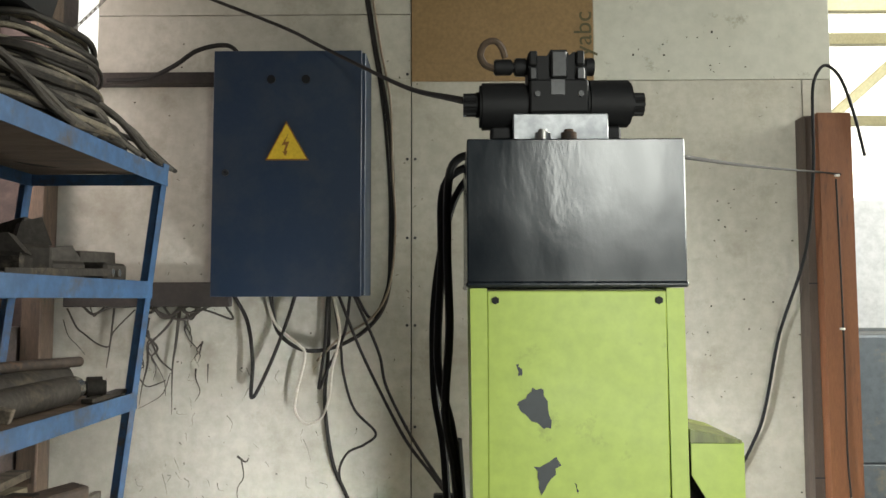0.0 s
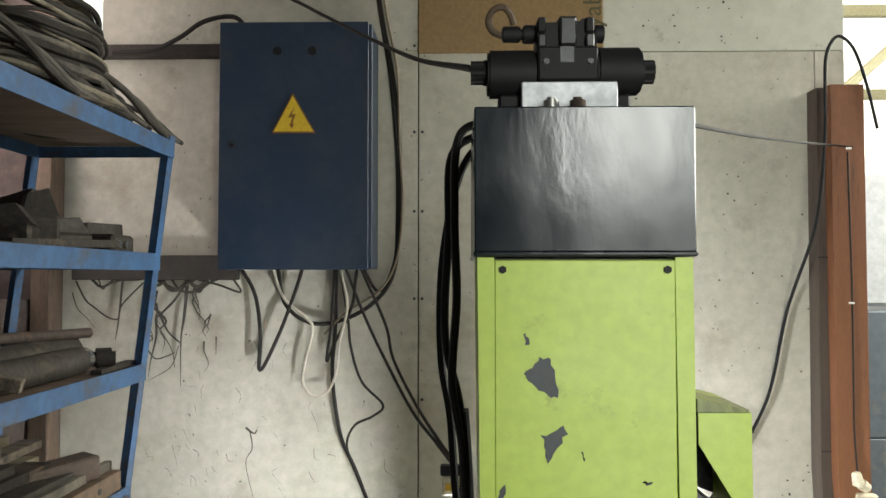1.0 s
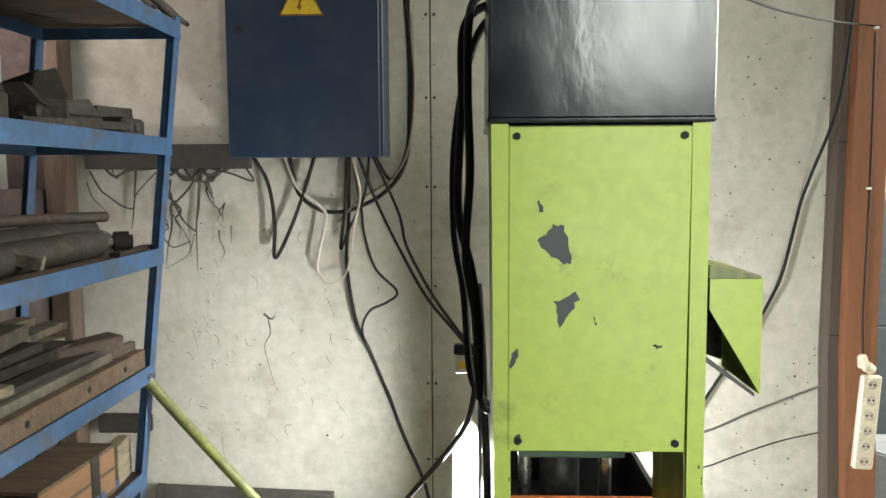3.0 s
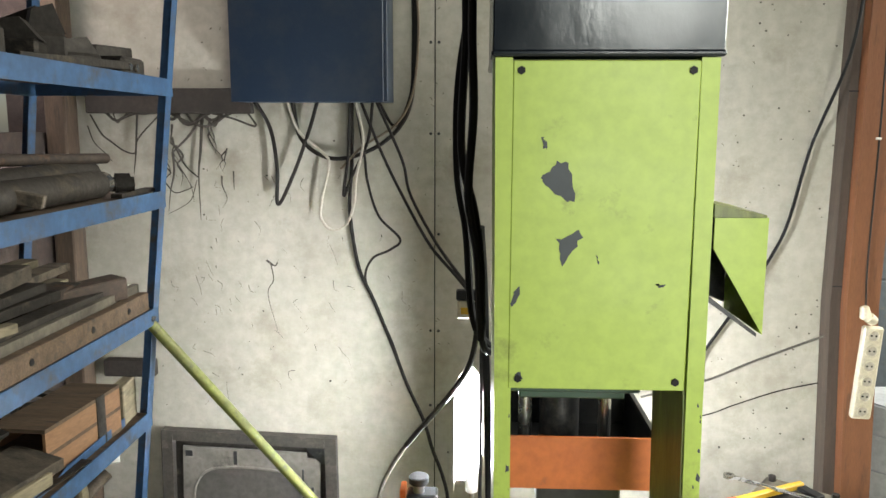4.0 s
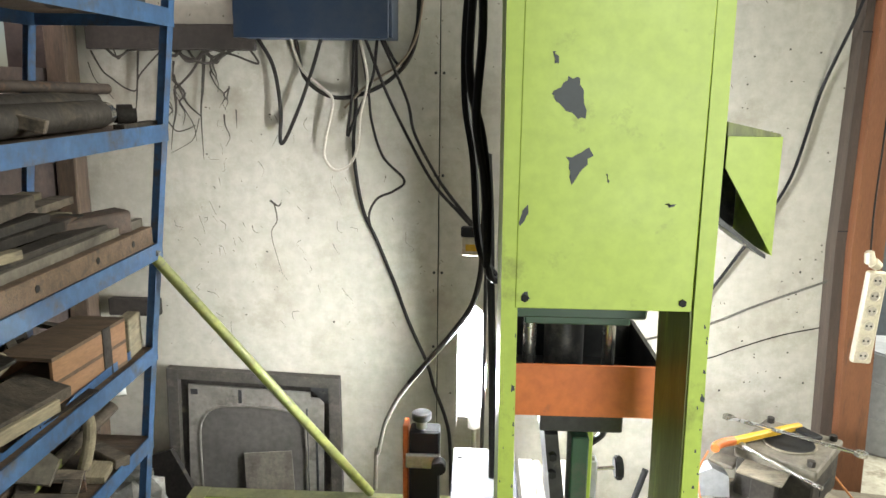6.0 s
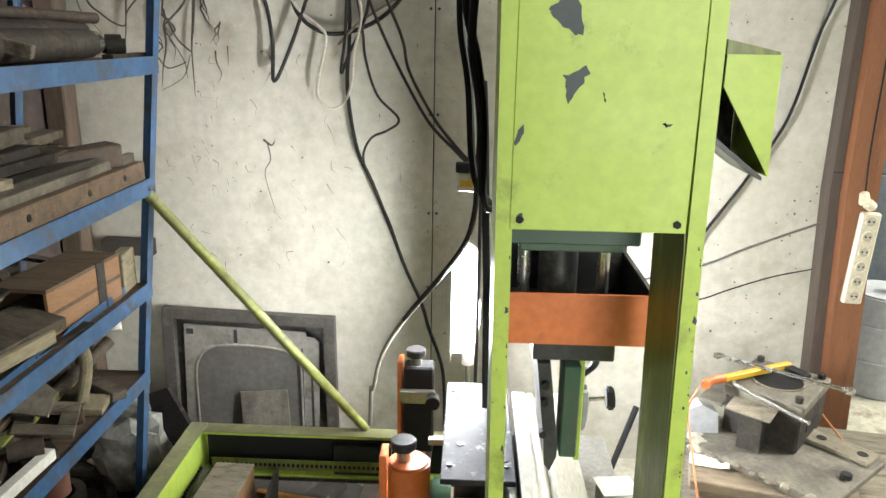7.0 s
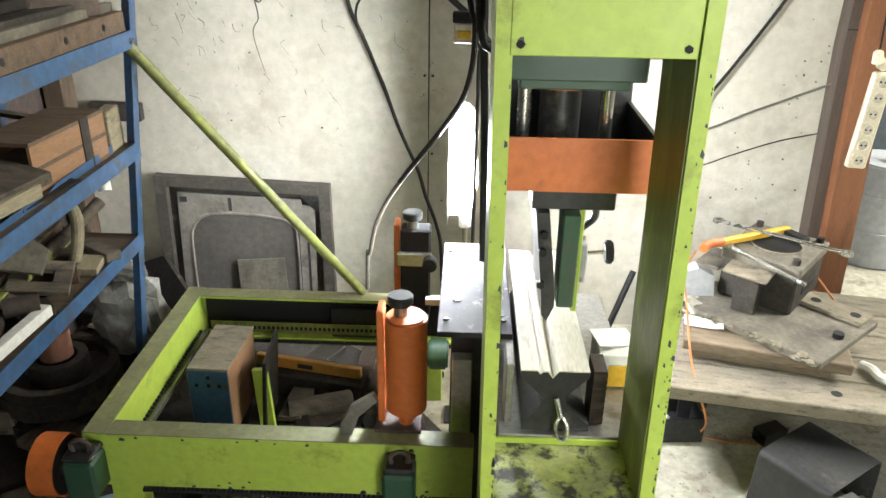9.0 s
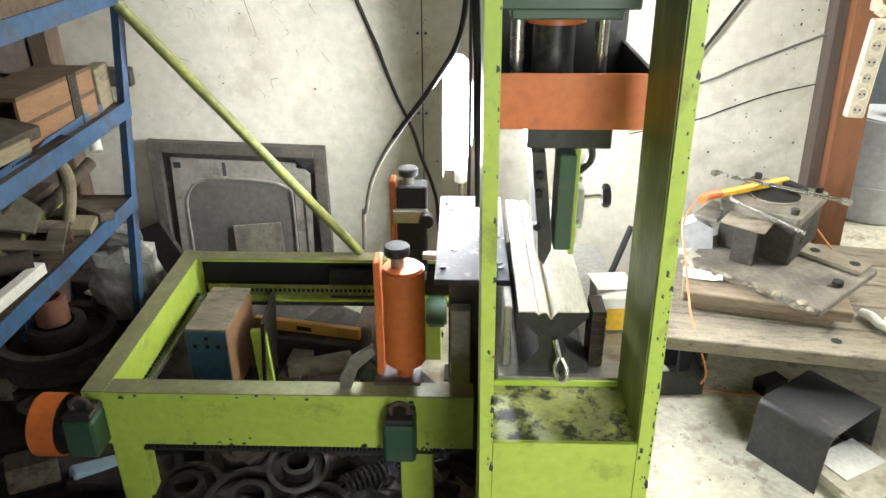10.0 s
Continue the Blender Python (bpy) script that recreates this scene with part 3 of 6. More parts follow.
part("front_beam", prism([(0.508, 0.250), (0.568, 0.250), (0.568, 0.258), (0.516, 0.258), (0.516, 0.412), (0.568, 0.412), (0.568, 0.420), (0.508, 0.420)], -1.19, -0.146, "x"), GREEN, gf)
part("back_beam", prism([(1.350, 0.250), (1.290, 0.250), (1.290, 0.258), (1.342, 0.258), (1.342, 0.412), (1.290, 0.412), (1.290, 0.420), (1.350, 0.420)], -1.19, -0.146, "x"), GREEN, gf)
part("side_beam", prism([(-1.19, 0.252), (-1.13, 0.252), (-1.13, 0.260), (-1.136, 0.260), (-1.136, 0.414), (-1.13, 0.414), (-1.13, 0.4222), (-1.19, 0.4222)], 0.51, 1.348, "y"), GREEN, gf)
for x in (-1.10, -0.30):
    part("leg", box(x - 0.045, 0.515, 0.0, x + 0.045, 0.565, 0.249, 0.003), GREEN, gf)
    part("leg", box(x - 0.045, 1.29, 0.0, x + 0.045, 1.34, 0.249, 0.003), GREEN, gf)
for y in (0.509, 1.300):
    rack = bmesh.new()
    for k in range(70):
        box(-1.05 + k * 0.0125, y, 0.236, -1.05 + k * 0.0125 + 0.0065, y + 0.012, 0.2495, 0, rack)
    box(-1.055, y, 0.228, -0.17, y + 0.014, 0.236, 0, rack)
    part("toothed_rack", rack, DARK_STEEL, gf)

for k, (x, y, z) in enumerate(((-0.338, 0.60, 0.421), (-0.352, 1.22, 0.40))):
    mo = thing("gauge_actuator", "orange cylindrical gauge actuator with a knurled knob" if k == 0 else "gauge actuator with black slide and orange back rail", "actuator", (x, y, z), "gauge actuators")
    if k == 0:
        part("cylinder", cyl((x + 0.008, y, z + 0.055), (x + 0.008, y, z + 0.342), 0.055, seg=40, bevel=0.006), ORANGE, mo)
    else:
        part("slide_body", box(x - 0.045, y - 0.03, z + 0.03, x + 0.055, y + 0.04, z + 0.345, 0.006), BLACK, mo)
        part("bracket", box(x - 0.055, y - 0.055, z + 0.225, x + 0.06, y - 0.031, z + 0.27, 0.003), STEEL, mo)
        part("adjust_knob", cyl((x + 0.055, y - 0.05, z + 0.245), (x + 0.055, y - 0.09, z + 0.245), 0.024, seg=20, bevel=0.002), BLACK, mo)
    part("back_rail", box(x - 0.068, y - 0.012, z + 0.012, x - 0.050, y + 0.055, z + 0.355, 0.003), ORANGE, mo)
    part("base_plate", box(x - 0.075, y - 0.045, z, x + 0.05, y + 0.05, z + 0.012, 0.002), RUST, mo)
    part("spigot", cyl((x + 0.008, y, z + 0.012), (x + 0.008, y, z + 0.055), 0.022, seg=20), ORANGE, mo)
    part("neck", cyl((x - 0.006, y, z + 0.342), (x - 0.006, y, z + 0.375), 0.018, seg=20), STEEL, mo)
    part("knob", cyl((x - 0.006, y, z + 0.375), (x - 0.006, y, z + 0.400), 0.033, seg=28, bevel=0.003), DARK_STEEL, mo, "dark knurled knob")

# ---- brace pole ----
pole = thing("brace_pole", "lime green painted steel pole leaning to the rack", "pole", (-0.552, 1.344, 0.43))
part("rod", cyl((-0.548, 1.345, 0.425), (-1.165, 1.06, 1.36), 0.0165, seg=18), mat("chipped_lime_paint", (0.28, 0.30, 0.07), (0.17, 0.18, 0.055), 14, 1.0, 0.45, 0, 60, 0.1, (0.10, 0.10, 0.06), 0.2, 20), pole)
part("clamp", box(-0.02, -0.018, -0.05, 0.02, 0.018, 0.05, 0.004, m=pose(-1.175, 1.055, 1.385, 0, -33, 10)), DARK_STEEL, pole)

# ---- work lamp ----
lamp = thing("work_lamp", "glaring white work lamp behind the press leg", "lamp", (-0.186, 1.20, 0.80))
# bulb drawn wide, to take in the lamp's glare
bulb = bmesh.new()
LEVEL = [(0.835, 0.012), (0.848, 0.026), (0.87, 0.033), (0.93, 0.036), (0.99, 0.034), (1.04, 0.029), (1.075, 0.020), (1.095, 0.008)]
loops = [[bulb.verts.new((-0.186 + r * math.cos(k * math.pi / 12), 1.20 + r * math.sin(k * math.pi / 12), z)) for k in range(24)] for z, r in LEVEL]
for lo, hi in zip(loops, loops[1:]):
    for k in range(24):
        bulb.faces.new((lo[k], lo[(k + 1) % 24], hi[(k + 1) % 24], hi[k]))
bulb.faces.new(loops[0][::-1])
bulb.faces.new(loops[-1])
part("bulb", bulb, LAMP, lamp, "white glowing bulb")
part("holder", cyl((-0.186, 1.20, 0.76), (-0.186, 1.20, 0.8345), 0.020, seg=24, bevel=0.004), WHITE_PAPER, lamp)
# both plates are added to block light; white, they burn out as glare
part("side_shield", prism([(1.12, 0.80), (1.205, 0.80), (1.207, 1.06), (1.19, 1.11), (1.14, 1.11), (1.12, 1.06)], -0.2435, -0.2405, "x"), WHITE_PAPER, lamp)
part("reflector", prism([(-0.232, 0.77), (-0.164, 0.77), (-0.153, 0.81), (-0.151, 1.07), (-0.160, 1.125), (-0.182, 1.155), (-0.208, 1.155), (-0.230, 1.125), (-0.238, 1.07), (-0.238, 0.81)], 1.262, 1.266), WHITE_PAPER, lamp, "added white plate that blocks light behind the bulb")
part("bracket", box(-0.2395, 1.17, 0.805, -0.207, 1.2615, 0.812), STEEL, lamp)
part("stem", cyl((-0.186, 1.20, 0.012), (-0.186, 1.20, 0.7595), 0.009, seg=12), STEEL, lamp)
part("foot", box(-0.24, 1.15, 0, -0.13, 1.25, 0.012, 0.003), DARK_STEEL, lamp)

# ---- storage rack ----
rack = thing("storage_rack", "leaning blue steel storage rack crammed with scrap", "storage rack", (-1.25, 0.45, 0))


def rx(z):
    return -1.05 + (z - 2.15) * 0.116


def angle_post(xo, y, flip):
    def p(dx, z):
        return (rx(z) + xo + dx, z)
    bm = prism([p(0, 0), p(0, 2.40), p(-0.038, 2.40), p(-0.038, 0)], y - 0.0015, y + 0.0015)
    prism([p(0, 0), p(0, 2.40), p(-0.003, 2.40), p(-0.003, 0)], y - 0.038 if flip else y, y if flip else y + 0.038, "y", bm)
    return bm


for xo in (0.0, -0.40):
    for y in (1.10, -0.60):
        part("upright", angle_post(xo, y, y > 0), BLUE_RACK, rack, "blue angle-iron upright")
LEVELS = (2.385, 2.055, 1.735, 1.385, 1.055, 0.755)
for z in LEVELS:
    x = rx(z)
    sh = part("shelf", box(x - 0.40, -0.59, z - 0.012, x - 0.004, 1.09, z - 0.006), TIMBER, rack, "grimy shelf board")
    part("front_rail", box(x - 0.003, -0.59, z - 0.048, x + 0.001, 1.095, z + 0.001), BLUE_RACK, sh)
    part("back_rail", box(x - 0.402, -0.59, z - 0.048, x - 0.399, 1.095, z), BLUE_RACK, sh)
    part("end_rail", box(x - 0.399, 1.086, z - 0.046, x - 0.004, 1.089, z - 0.013), BLUE_RACK, sh)

# ---- leaning window frame ----
wf = thing("window_frame", "old grimy steel window frame leaning on the wall", "window frame", (-1.11, 1.86, 0))
for profile in (
        [(-1.500, 0), (-1.455, 0), (-1.440, 0.668), (-1.488, 0.672)],
        [(-0.790, 0), (-0.745, 0), (-0.752, 0.645), (-0.800, 0.648)],
        [(-1.4395, 0.625), (-0.8005, 0.602), (-0.8005, 0.647), (-1.4395, 0.669)]):
    part("bar", prism(profile, 1.858, 1.90), FRAME_IRON, wf)
part("back_sheet", prism([(-1.454, 0.0), (-0.791, 0.0), (-0.801, 0.601), (-1.441, 0.624)], 1.893, 1.899), SCRAP, wf, "dusty grey sheet")
part("gusset", prism([(-0.8005, 0.601), (-0.8005, 0.53), (-0.815, 0.53), (-0.875, 0.588), (-0.875, 0.603)], 1.868, 1.876), DARK_STEEL, wf)

# ---- bench ----
bench = thing("work_bench", "low bench of weathered planks on a green channel", "bench", (1.0, 1.2, 0), rot=(0, 0, -10))
for k in range(5):
    part("plank", box(-0.55, -0.33 + k * 0.165, 0.282, 1.3, -0.17 + k * 0.165, 0.33, 0.004), PLANK, bench, local=True)
part("channel", box(-0.53, -0.27, 0.245, -0.05, -0.22, 0.281, 0.003), GREEN, bench, "green steel channel under the planks", local=True)
for x in (-0.35, 1.05):
    for y in (0.0, 0.40):
        part("leg", box(x - 0.03, y - 0.03, 0, x + 0.03, y + 0.03, 0.2815, 0.004), DARK_STEEL, bench, local=True)

# ---- cables ----
def cable(points, r, material, label, category="cable", group="wall cables", name="cable"):
    return single(name, tube(points, r), material, label, category, group)


cable([(-0.529, 1.88, 3.286), (-0.485, 1.88, 3.005), (-0.439, 1.88, 2.75), (-0.415, 1.88, 2.453), (-0.417, 1.88, 2.182), (-0.448, 1.88, 1.982), (-0.537, 1.88, 1.871), (-0.67, 1.88, 1.809), (-0.781, 1.88, 1.81), (-0.871, 1.88, 1.883), (-0.9, 1.88, 2.023)], 0.0085, WIRE, "thick black cable looping under the cabinet")
cable([(-0.54, 1.89, 3.3), (-0.50, 1.89, 3.05), (-0.455, 1.89, 2.76), (-0.43, 1.89, 2.45), (-0.428, 1.89, 2.2), (-0.44, 1.89, 2.04), (-0.5, 1.89, 1.93), (-0.56, 1.87, 2.02)], 0.006, WIRE, "dusty dark cable beside the cabinet")
cable([(-0.508, 1.87, 3.281), (-0.468, 1.87, 3.025), (-0.426, 1.87, 2.793), (-0.417, 1.87, 2.52), (-0.405, 1.87, 2.294), (-0.425, 1.87, 2.07), (-0.491, 1.87, 1.938), (-0.624, 1.87, 1.85), (-0.712, 1.87, 1.762)], 0.005, mat("tan_cable", (0.25, 0.19, 0.12), (0.17, 0.13, 0.09), 20, 0.8, 0.6, 0, 120, 0.1), "tan flex hanging beside the cabinet")
cable([(-1.042, 1.86, 2.023), (-0.985, 1.86, 1.917), (-0.962, 1.86, 1.763), (-0.963, 1.86, 1.621), (-0.898, 1.86, 1.741), (-0.834, 1.86, 1.906), (-0.797, 1.86, 2.023)], 0.0075, WIRE, "kinked dark cable below the cabinet")
cable([(-0.917, 1.86, 2.024), (-0.871, 1.86, 1.905), (-0.783, 1.86, 1.827), (-0.757, 1.86, 1.782), (-0.787, 1.86, 1.647), (-0.793, 1.86, 1.569), (-0.751, 1.86, 1.521), (-0.692, 1.86, 1.545), (-0.661, 1.86, 1.624), (-0.65, 1.86, 1.736), (-0.621, 1.86, 1.87), (-0.649, 1.86, 2.021)], 0.0055, WIRE_WHITE, "pale looped flex below the cabinet")
cable([(-0.67, 1.865, 2.021), (-0.683, 1.865, 1.803), (-0.702, 1.865, 1.657), (-0.669, 1.865, 1.731), (-0.604, 1.865, 1.869), (-0.583, 1.865, 2.02)], 0.006, WIRE, "sharply bent black cable below the cabinet")
cable([(-0.651, 1.87, 2.021), (-0.619, 1.87, 1.825), (-0.607, 1.87, 1.712), (-0.564, 1.87, 1.577), (-0.48, 1.87, 1.486), (-0.522, 1.87, 1.441), (-0.59, 1.87, 1.407), (-0.621, 1.87, 1.328), (-0.582, 1.87, 1.213), (-0.516, 1.87, 1.064), (-0.466, 1.87, 0.914), (-0.395, 1.87, 0.751)], 0.0052, WIRE, "wavy black cable running down the wall")
cable([(-0.666, 1.88, 2.021), (-0.67, 1.88, 1.78), (-0.681, 1.88, 1.599), (-0.649, 1.88, 1.372), (-0.59, 1.88, 1.234), (-0.517, 1.88, 1.049), (-0.458, 1.88, 0.887), (-0.385, 1.88, 0.72), (-0.352, 1.88, 0.605), (-0.307, 1.88, 0.481), (-0.284, 1.88, 0.351), (-0.275, 1.88, 0.01)], 0.0075, WIRE, "dark taped cable running down to the floor")
cable([(-0.627, 1.86, 2.02), (-0.548, 1.86, 1.824), (-0.456, 1.8, 1.651), (-0.348, 1.6, 1.508), (-0.249, 1.3, 1.457), (-0.192, 1.075, 1.44)], 0.006, WIRE, "black cable drooping to the junction box")
cable([(-0.567, 1.86, 2.02), (-0.47, 1.86, 1.801), (-0.434, 1.8, 1.673), (-0.333, 1.6, 1.528), (-0.24, 1.3, 1.462), (-0.184, 1.075, 1.442)], 0.006, WIRE, "black cable drooping to the junction box")
cable([(-0.169, 0.900, 1.563), (-0.174, 0.920, 1.451), (-0.178, 0.950, 1.339), (-0.202, 1.000, 1.232), (-0.263, 1.080, 1.116), (-0.346, 1.180, 0.983), (-0.401, 1.240, 0.895)], 0.0085, WIRE, "thick black cable curving past the lamp")
cable([(-0.398, 1.240, 0.899), (-0.446, 1.280, 0.815), (-0.492, 1.310, 0.711), (-0.518, 1.330, 0.594), (-0.527, 1.345, 0.589), (-0.532, 1.345, 0.441)], 0.0075, mat("grey_white_flex", (0.17, 0.152, 0.12), (0.11, 0.10, 0.08), 20, 0.8, 0.75, 0, 120, 0.05), "pale flex ending on the back gauge frame")
cable([(-1.165, 1.85, 3.219), (-0.84, 1.78, 3.068), (-0.685, 1.66, 2.958), (-0.496, 1.5, 2.821), (-0.307, 1.0, 2.603), (-0.160, 0.13, 2.333)], 0.0065, WIRE, "grey cable slung from the wall to the valve")
cable([(0.197, 0.120, 2.236), (0.342, 0.400, 2.280), (0.606, 0.900, 2.359), (0.977, 1.500, 2.451), (1.199, 1.760, 2.487), (1.308, 1.772, 2.478)], 0.0042, WIRE, "thin black wire tied from tank to post")
cable([(1.402, 1.77, 2.548), (1.366, 1.77, 2.713), (1.323, 1.77, 2.845), (1.277, 1.77, 2.899), (1.242, 1.77, 2.89), (1.214, 1.77, 2.824), (1.208, 1.77, 2.703), (1.203, 1.77, 2.495), (1.166, 1.77, 2.192), (1.116, 1.86, 1.934), (1.095, 1.89, 1.825), (1.037, 1.89, 1.56), (0.985, 1.89, 1.432), (0.909, 1.89, 1.299), (0.838, 1.89, 1.185), (0.70, 1.89, 0.97)], 0.0062, BLACK, "black cable hooked over the post")
cable([(1.295, 1.772, 1.23), (1.245, 1.86, 1.138), (1.077, 1.89, 1.054), (0.926, 1.89, 0.992), (0.752, 1.89, 0.913), (0.5, 1.89, 0.84)], 0.0048, mat("grey_flex", (0.16, 0.15, 0.12), (0.11, 0.10, 0.085), 20, 0.8, 0.6, 0, 120, 0.1), "grey flex running from the socket strip")
cable([(1.218, 1.905, 0.91), (1.053, 1.905, 0.87), (0.877, 1.905, 0.806), (0.766, 1.905, 0.762), (0.5, 1.905, 0.70)], 0.0025, WIRE, "thin sagging wire on the wall")
cable([(1.289, 1.772, 2.46), (1.292, 1.772, 2.273), (1.296, 1.772, 1.959), (1.296, 1.772, 1.684), (1.295, 1.772, 1.427), (1.303, 1.772, 1.255)], 0.0035, WIRE, "thin dark flex clipped down the post")
cable([(-1.56, 1.85, 2.88), (-1.40, 1.84, 2.885), (-1.28, 1.82, 2.93), (-1.18, 1.80, 2.985), (-1.06, 1.79, 3.0), (-1.0, 1.80, 2.945)], 0.009, WIRE, "thick grey cable arching into the cabinet")
cable([(0.62, 1.33, 0.64), (0.583, 1.30, 0.567), (0.581, 1.20, 0.466), (0.576, 1.05, 0.35), (0.60, 0.93, 0.25), (0.66, 1.06, 0.10), (0.678, 1.127, 0.006), (0.787, 1.097, 0.006), (0.874, 1.092, 0.006)], 0.0036, WIRE_ORANGE, "orange flex hanging over the bench edge", group="floor cables")
cable([(1.02, 1.50, 0.60), (1.15, 1.52, 0.46), (1.25, 1.47, 0.34)], 0.004, WIRE_ORANGE, "orange flex behind the die set", group="floor cables")
cable([(0.20, 0.50, 0.008), (0.27, 0.42, 0.008), (0.33, 0.44, 0.008), (0.34, 0.56, 0.008), (0.26, 0.60, 0.012), (0.24, 0.48, 0.016), (0.32, 0.38, 0.01)], 0.004, WIRE_ORANGE, "coiled orange flex on the floor", group="floor cables")

for k, pts in enumerate((
        [(-0.135, 0.30, 2.262), (-0.197, 0.3, 2.216), (-0.203, 0.3, 2.072), (-0.21, 0.3, 1.883), (-0.185, 0.3, 1.766), (-0.172, 0.3, 1.659), (-0.165, 0.34, 1.50), (-0.13, 0.40, 1.47)],
        [(-0.135, 0.26, 2.275), (-0.185, 0.26, 2.24), (-0.192, 0.26, 2.10), (-0.188, 0.26, 1.95), (-0.196, 0.26, 1.80), (-0.178, 0.28, 1.68), (-0.17, 0.30, 1.52)],
        [(-0.12, 0.33, 2.270), (-0.18, 0.34, 2.19), (-0.215, 0.34, 2.02), (-0.218, 0.34, 1.84), (-0.20, 0.34, 1.72), (-0.185, 0.34, 1.55), (-0.14, 0.40, 1.465)])):
    cable(pts, 0.0078, BLACK, "thick black hydraulic hose beside the press", "hydraulic hose", "hydraulic hoses", "hydraulic_hose")

cable([(-0.172, 0.420, 1.722), (-0.163, 0.460, 1.588), (-0.157, 0.500, 1.429), (-0.150, 0.520, 1.265), (-0.146, 0.520, 1.101), (-0.143, 0.500, 0.971)], 0.0085, BLACK, "thick black hydraulic hose beside the press", "hydraulic hose", "hydraulic hoses", "hydraulic_hose")

# cobweb strands and specks on the wall
rng = random.Random(5)
bm = bmesh.new()
for line, r0, r1 in (
        ([(-1.715, 1.893, 1.970), (-1.675, 1.893, 1.895), (-1.642, 1.893, 1.867), (-1.588, 1.893, 1.828), (-1.543, 1.893, 1.820), (-1.528, 1.893, 1.875), (-1.443, 1.893, 1.964)], 0.0040, 0.0030),
        ([(-1.526, 1.893, 1.973), (-1.540, 1.893, 1.820), (-1.552, 1.893, 1.735)], 0.0050, 0.0015),
        ([(-1.267, 1.893, 1.973), (-1.311, 1.893, 1.901), (-1.366, 1.893, 1.845), (-1.392, 1.893, 1.823)], 0.0060, 0.0040),
        ([(-1.265, 1.893, 1.973), (-1.278, 1.893, 1.825), (-1.289, 1.893, 1.736), (-1.288, 1.893, 1.552)], 0.0080, 0.0010),
        ([(-1.375, 1.893, 1.838), (-1.340, 1.893, 1.768), (-1.290, 1.893, 1.723)], 0.0050, 0.0030),
        ([(-1.390, 1.893, 1.823), (-1.389, 1.893, 1.745), (-1.407, 1.893, 1.667), (-1.418, 1.893, 1.587)], 0.0060, 0.0010),
        ([(-1.729, 1.893, 1.926), (-1.707, 1.893, 1.861), (-1.668, 1.893, 1.822), (-1.637, 1.893, 1.785)], 0.0025, 0.0010),
        ([(-1.655, 1.893, 2.019), (-1.600, 1.893, 1.989), (-1.499, 1.893, 1.978), (-1.363, 1.893, 1.993), (-1.183, 1.893, 2.004)], 0.0100, 0.0070),
        ([(-1.395, 1.893, 1.812), (-1.353, 1.893, 1.746), (-1.321, 1.893, 1.686), (-1.313, 1.893, 1.624)], 0.0030, 0.0010),
        ([(-1.424, 1.893, 1.700), (-1.391, 1.893, 1.662), (-1.345, 1.893, 1.672), (-1.314, 1.893, 1.686)], 0.0030, 0.0020),
        ([(-1.194, 1.893, 2.004), (-1.190, 1.893, 1.957), (-1.180, 1.893, 1.983), (-1.156, 1.893, 2.005)], 0.0050, 0.0030),
        ([(-1.297, 1.893, 1.714), (-1.324, 1.893, 1.635), (-1.371, 1.893, 1.600), (-1.419, 1.893, 1.576)], 0.0020, 0.0010),
        ([(-1.010, 1.893, 1.379), (-1.000, 1.893, 1.309), (-1.025, 1.893, 1.250), (-0.989, 1.893, 1.097)], 0.0030, 0.0008),
        ([(-1.026, 1.893, 1.390), (-0.994, 1.893, 1.368), (-0.980, 1.893, 1.384)], 0.0050, 0.0020),
        ([(-1.148, 1.893, 1.750), (-1.148, 1.893, 1.676)], 0.0030, 0.0010)):
    tube(line, r0, 5, 4, bm, r1)
for k in range(10):
    x0 = rng.uniform(-1.68, -1.22)
    x1 = x0 + rng.uniform(0.06, 0.30)
    tube([(x0, 1.89, 1.978), ((2 * x0 + x1) / 3, 1.88, 1.975 - rng.uniform(0.01, 0.04)), ((x0 + 2 * x1) / 3, 1.88, 1.975 - rng.uniform(0.01, 0.05)), (min(x1, -1.08), 1.89, 1.978)], rng.uniform(0.0015, 0.007), 6, 6, bm)
for k in range(60):
    x, z = rng.uniform(-1.45, -0.42), rng.uniform(0.75, 1.95)
    if rng.random() < 0.7:
        x, z = rng.choice((-1.36, -1.30, -1.14, -0.98, -0.72)) + rng.gauss(0, 0.06), rng.uniform(0.75, 1.75)
    pts = [(x, 1.9125, z)]
    for j in range(rng.randint(1, 3)):
        x, z = x + rng.gauss(0.006, 0.014), z - abs(rng.gauss(0.0, 0.022))
        pts.append((x, 1.9125, z))
    tube(pts, rng.uniform(0.0005, 0.0015), 4, 3, bm, 0.0003)
for k in range(12):
    x, z = rng.choice((-1.40, -1.27, -1.21, -1.18)) + rng.gauss(0, 0.022), rng.uniform(1.72, 1.985)
    pts = [(x, 1.89, z)]
    for j in range(rng.randint(3, 5)):
        x, z = x + rng.gauss(0.0, 0.016), z - rng.uniform(0.012, 0.055)
        pts.append((x, rng.uniform(1.884, 1.91), z))
    tube(pts, rng.uniform(0.0015, 0.006), 5, 4, bm, 0.0005)
for k in range(90):
    x, z = rng.choice((rng.gauss(-1.24, 0.12), rng.gauss(0.72, 0.1), rng.gauss(-0.34, 0.05))), rng.uniform(1.0, 2.5)
    s = rng.uniform(0.0012, 0.0038)
    tube([(x, 1.9125, z), (x + rng.gauss(0, 0.006), 1.9125, z - rng.uniform(0.002, 0.012))], s * 0.6, 4, 3, bm, 0.0005)
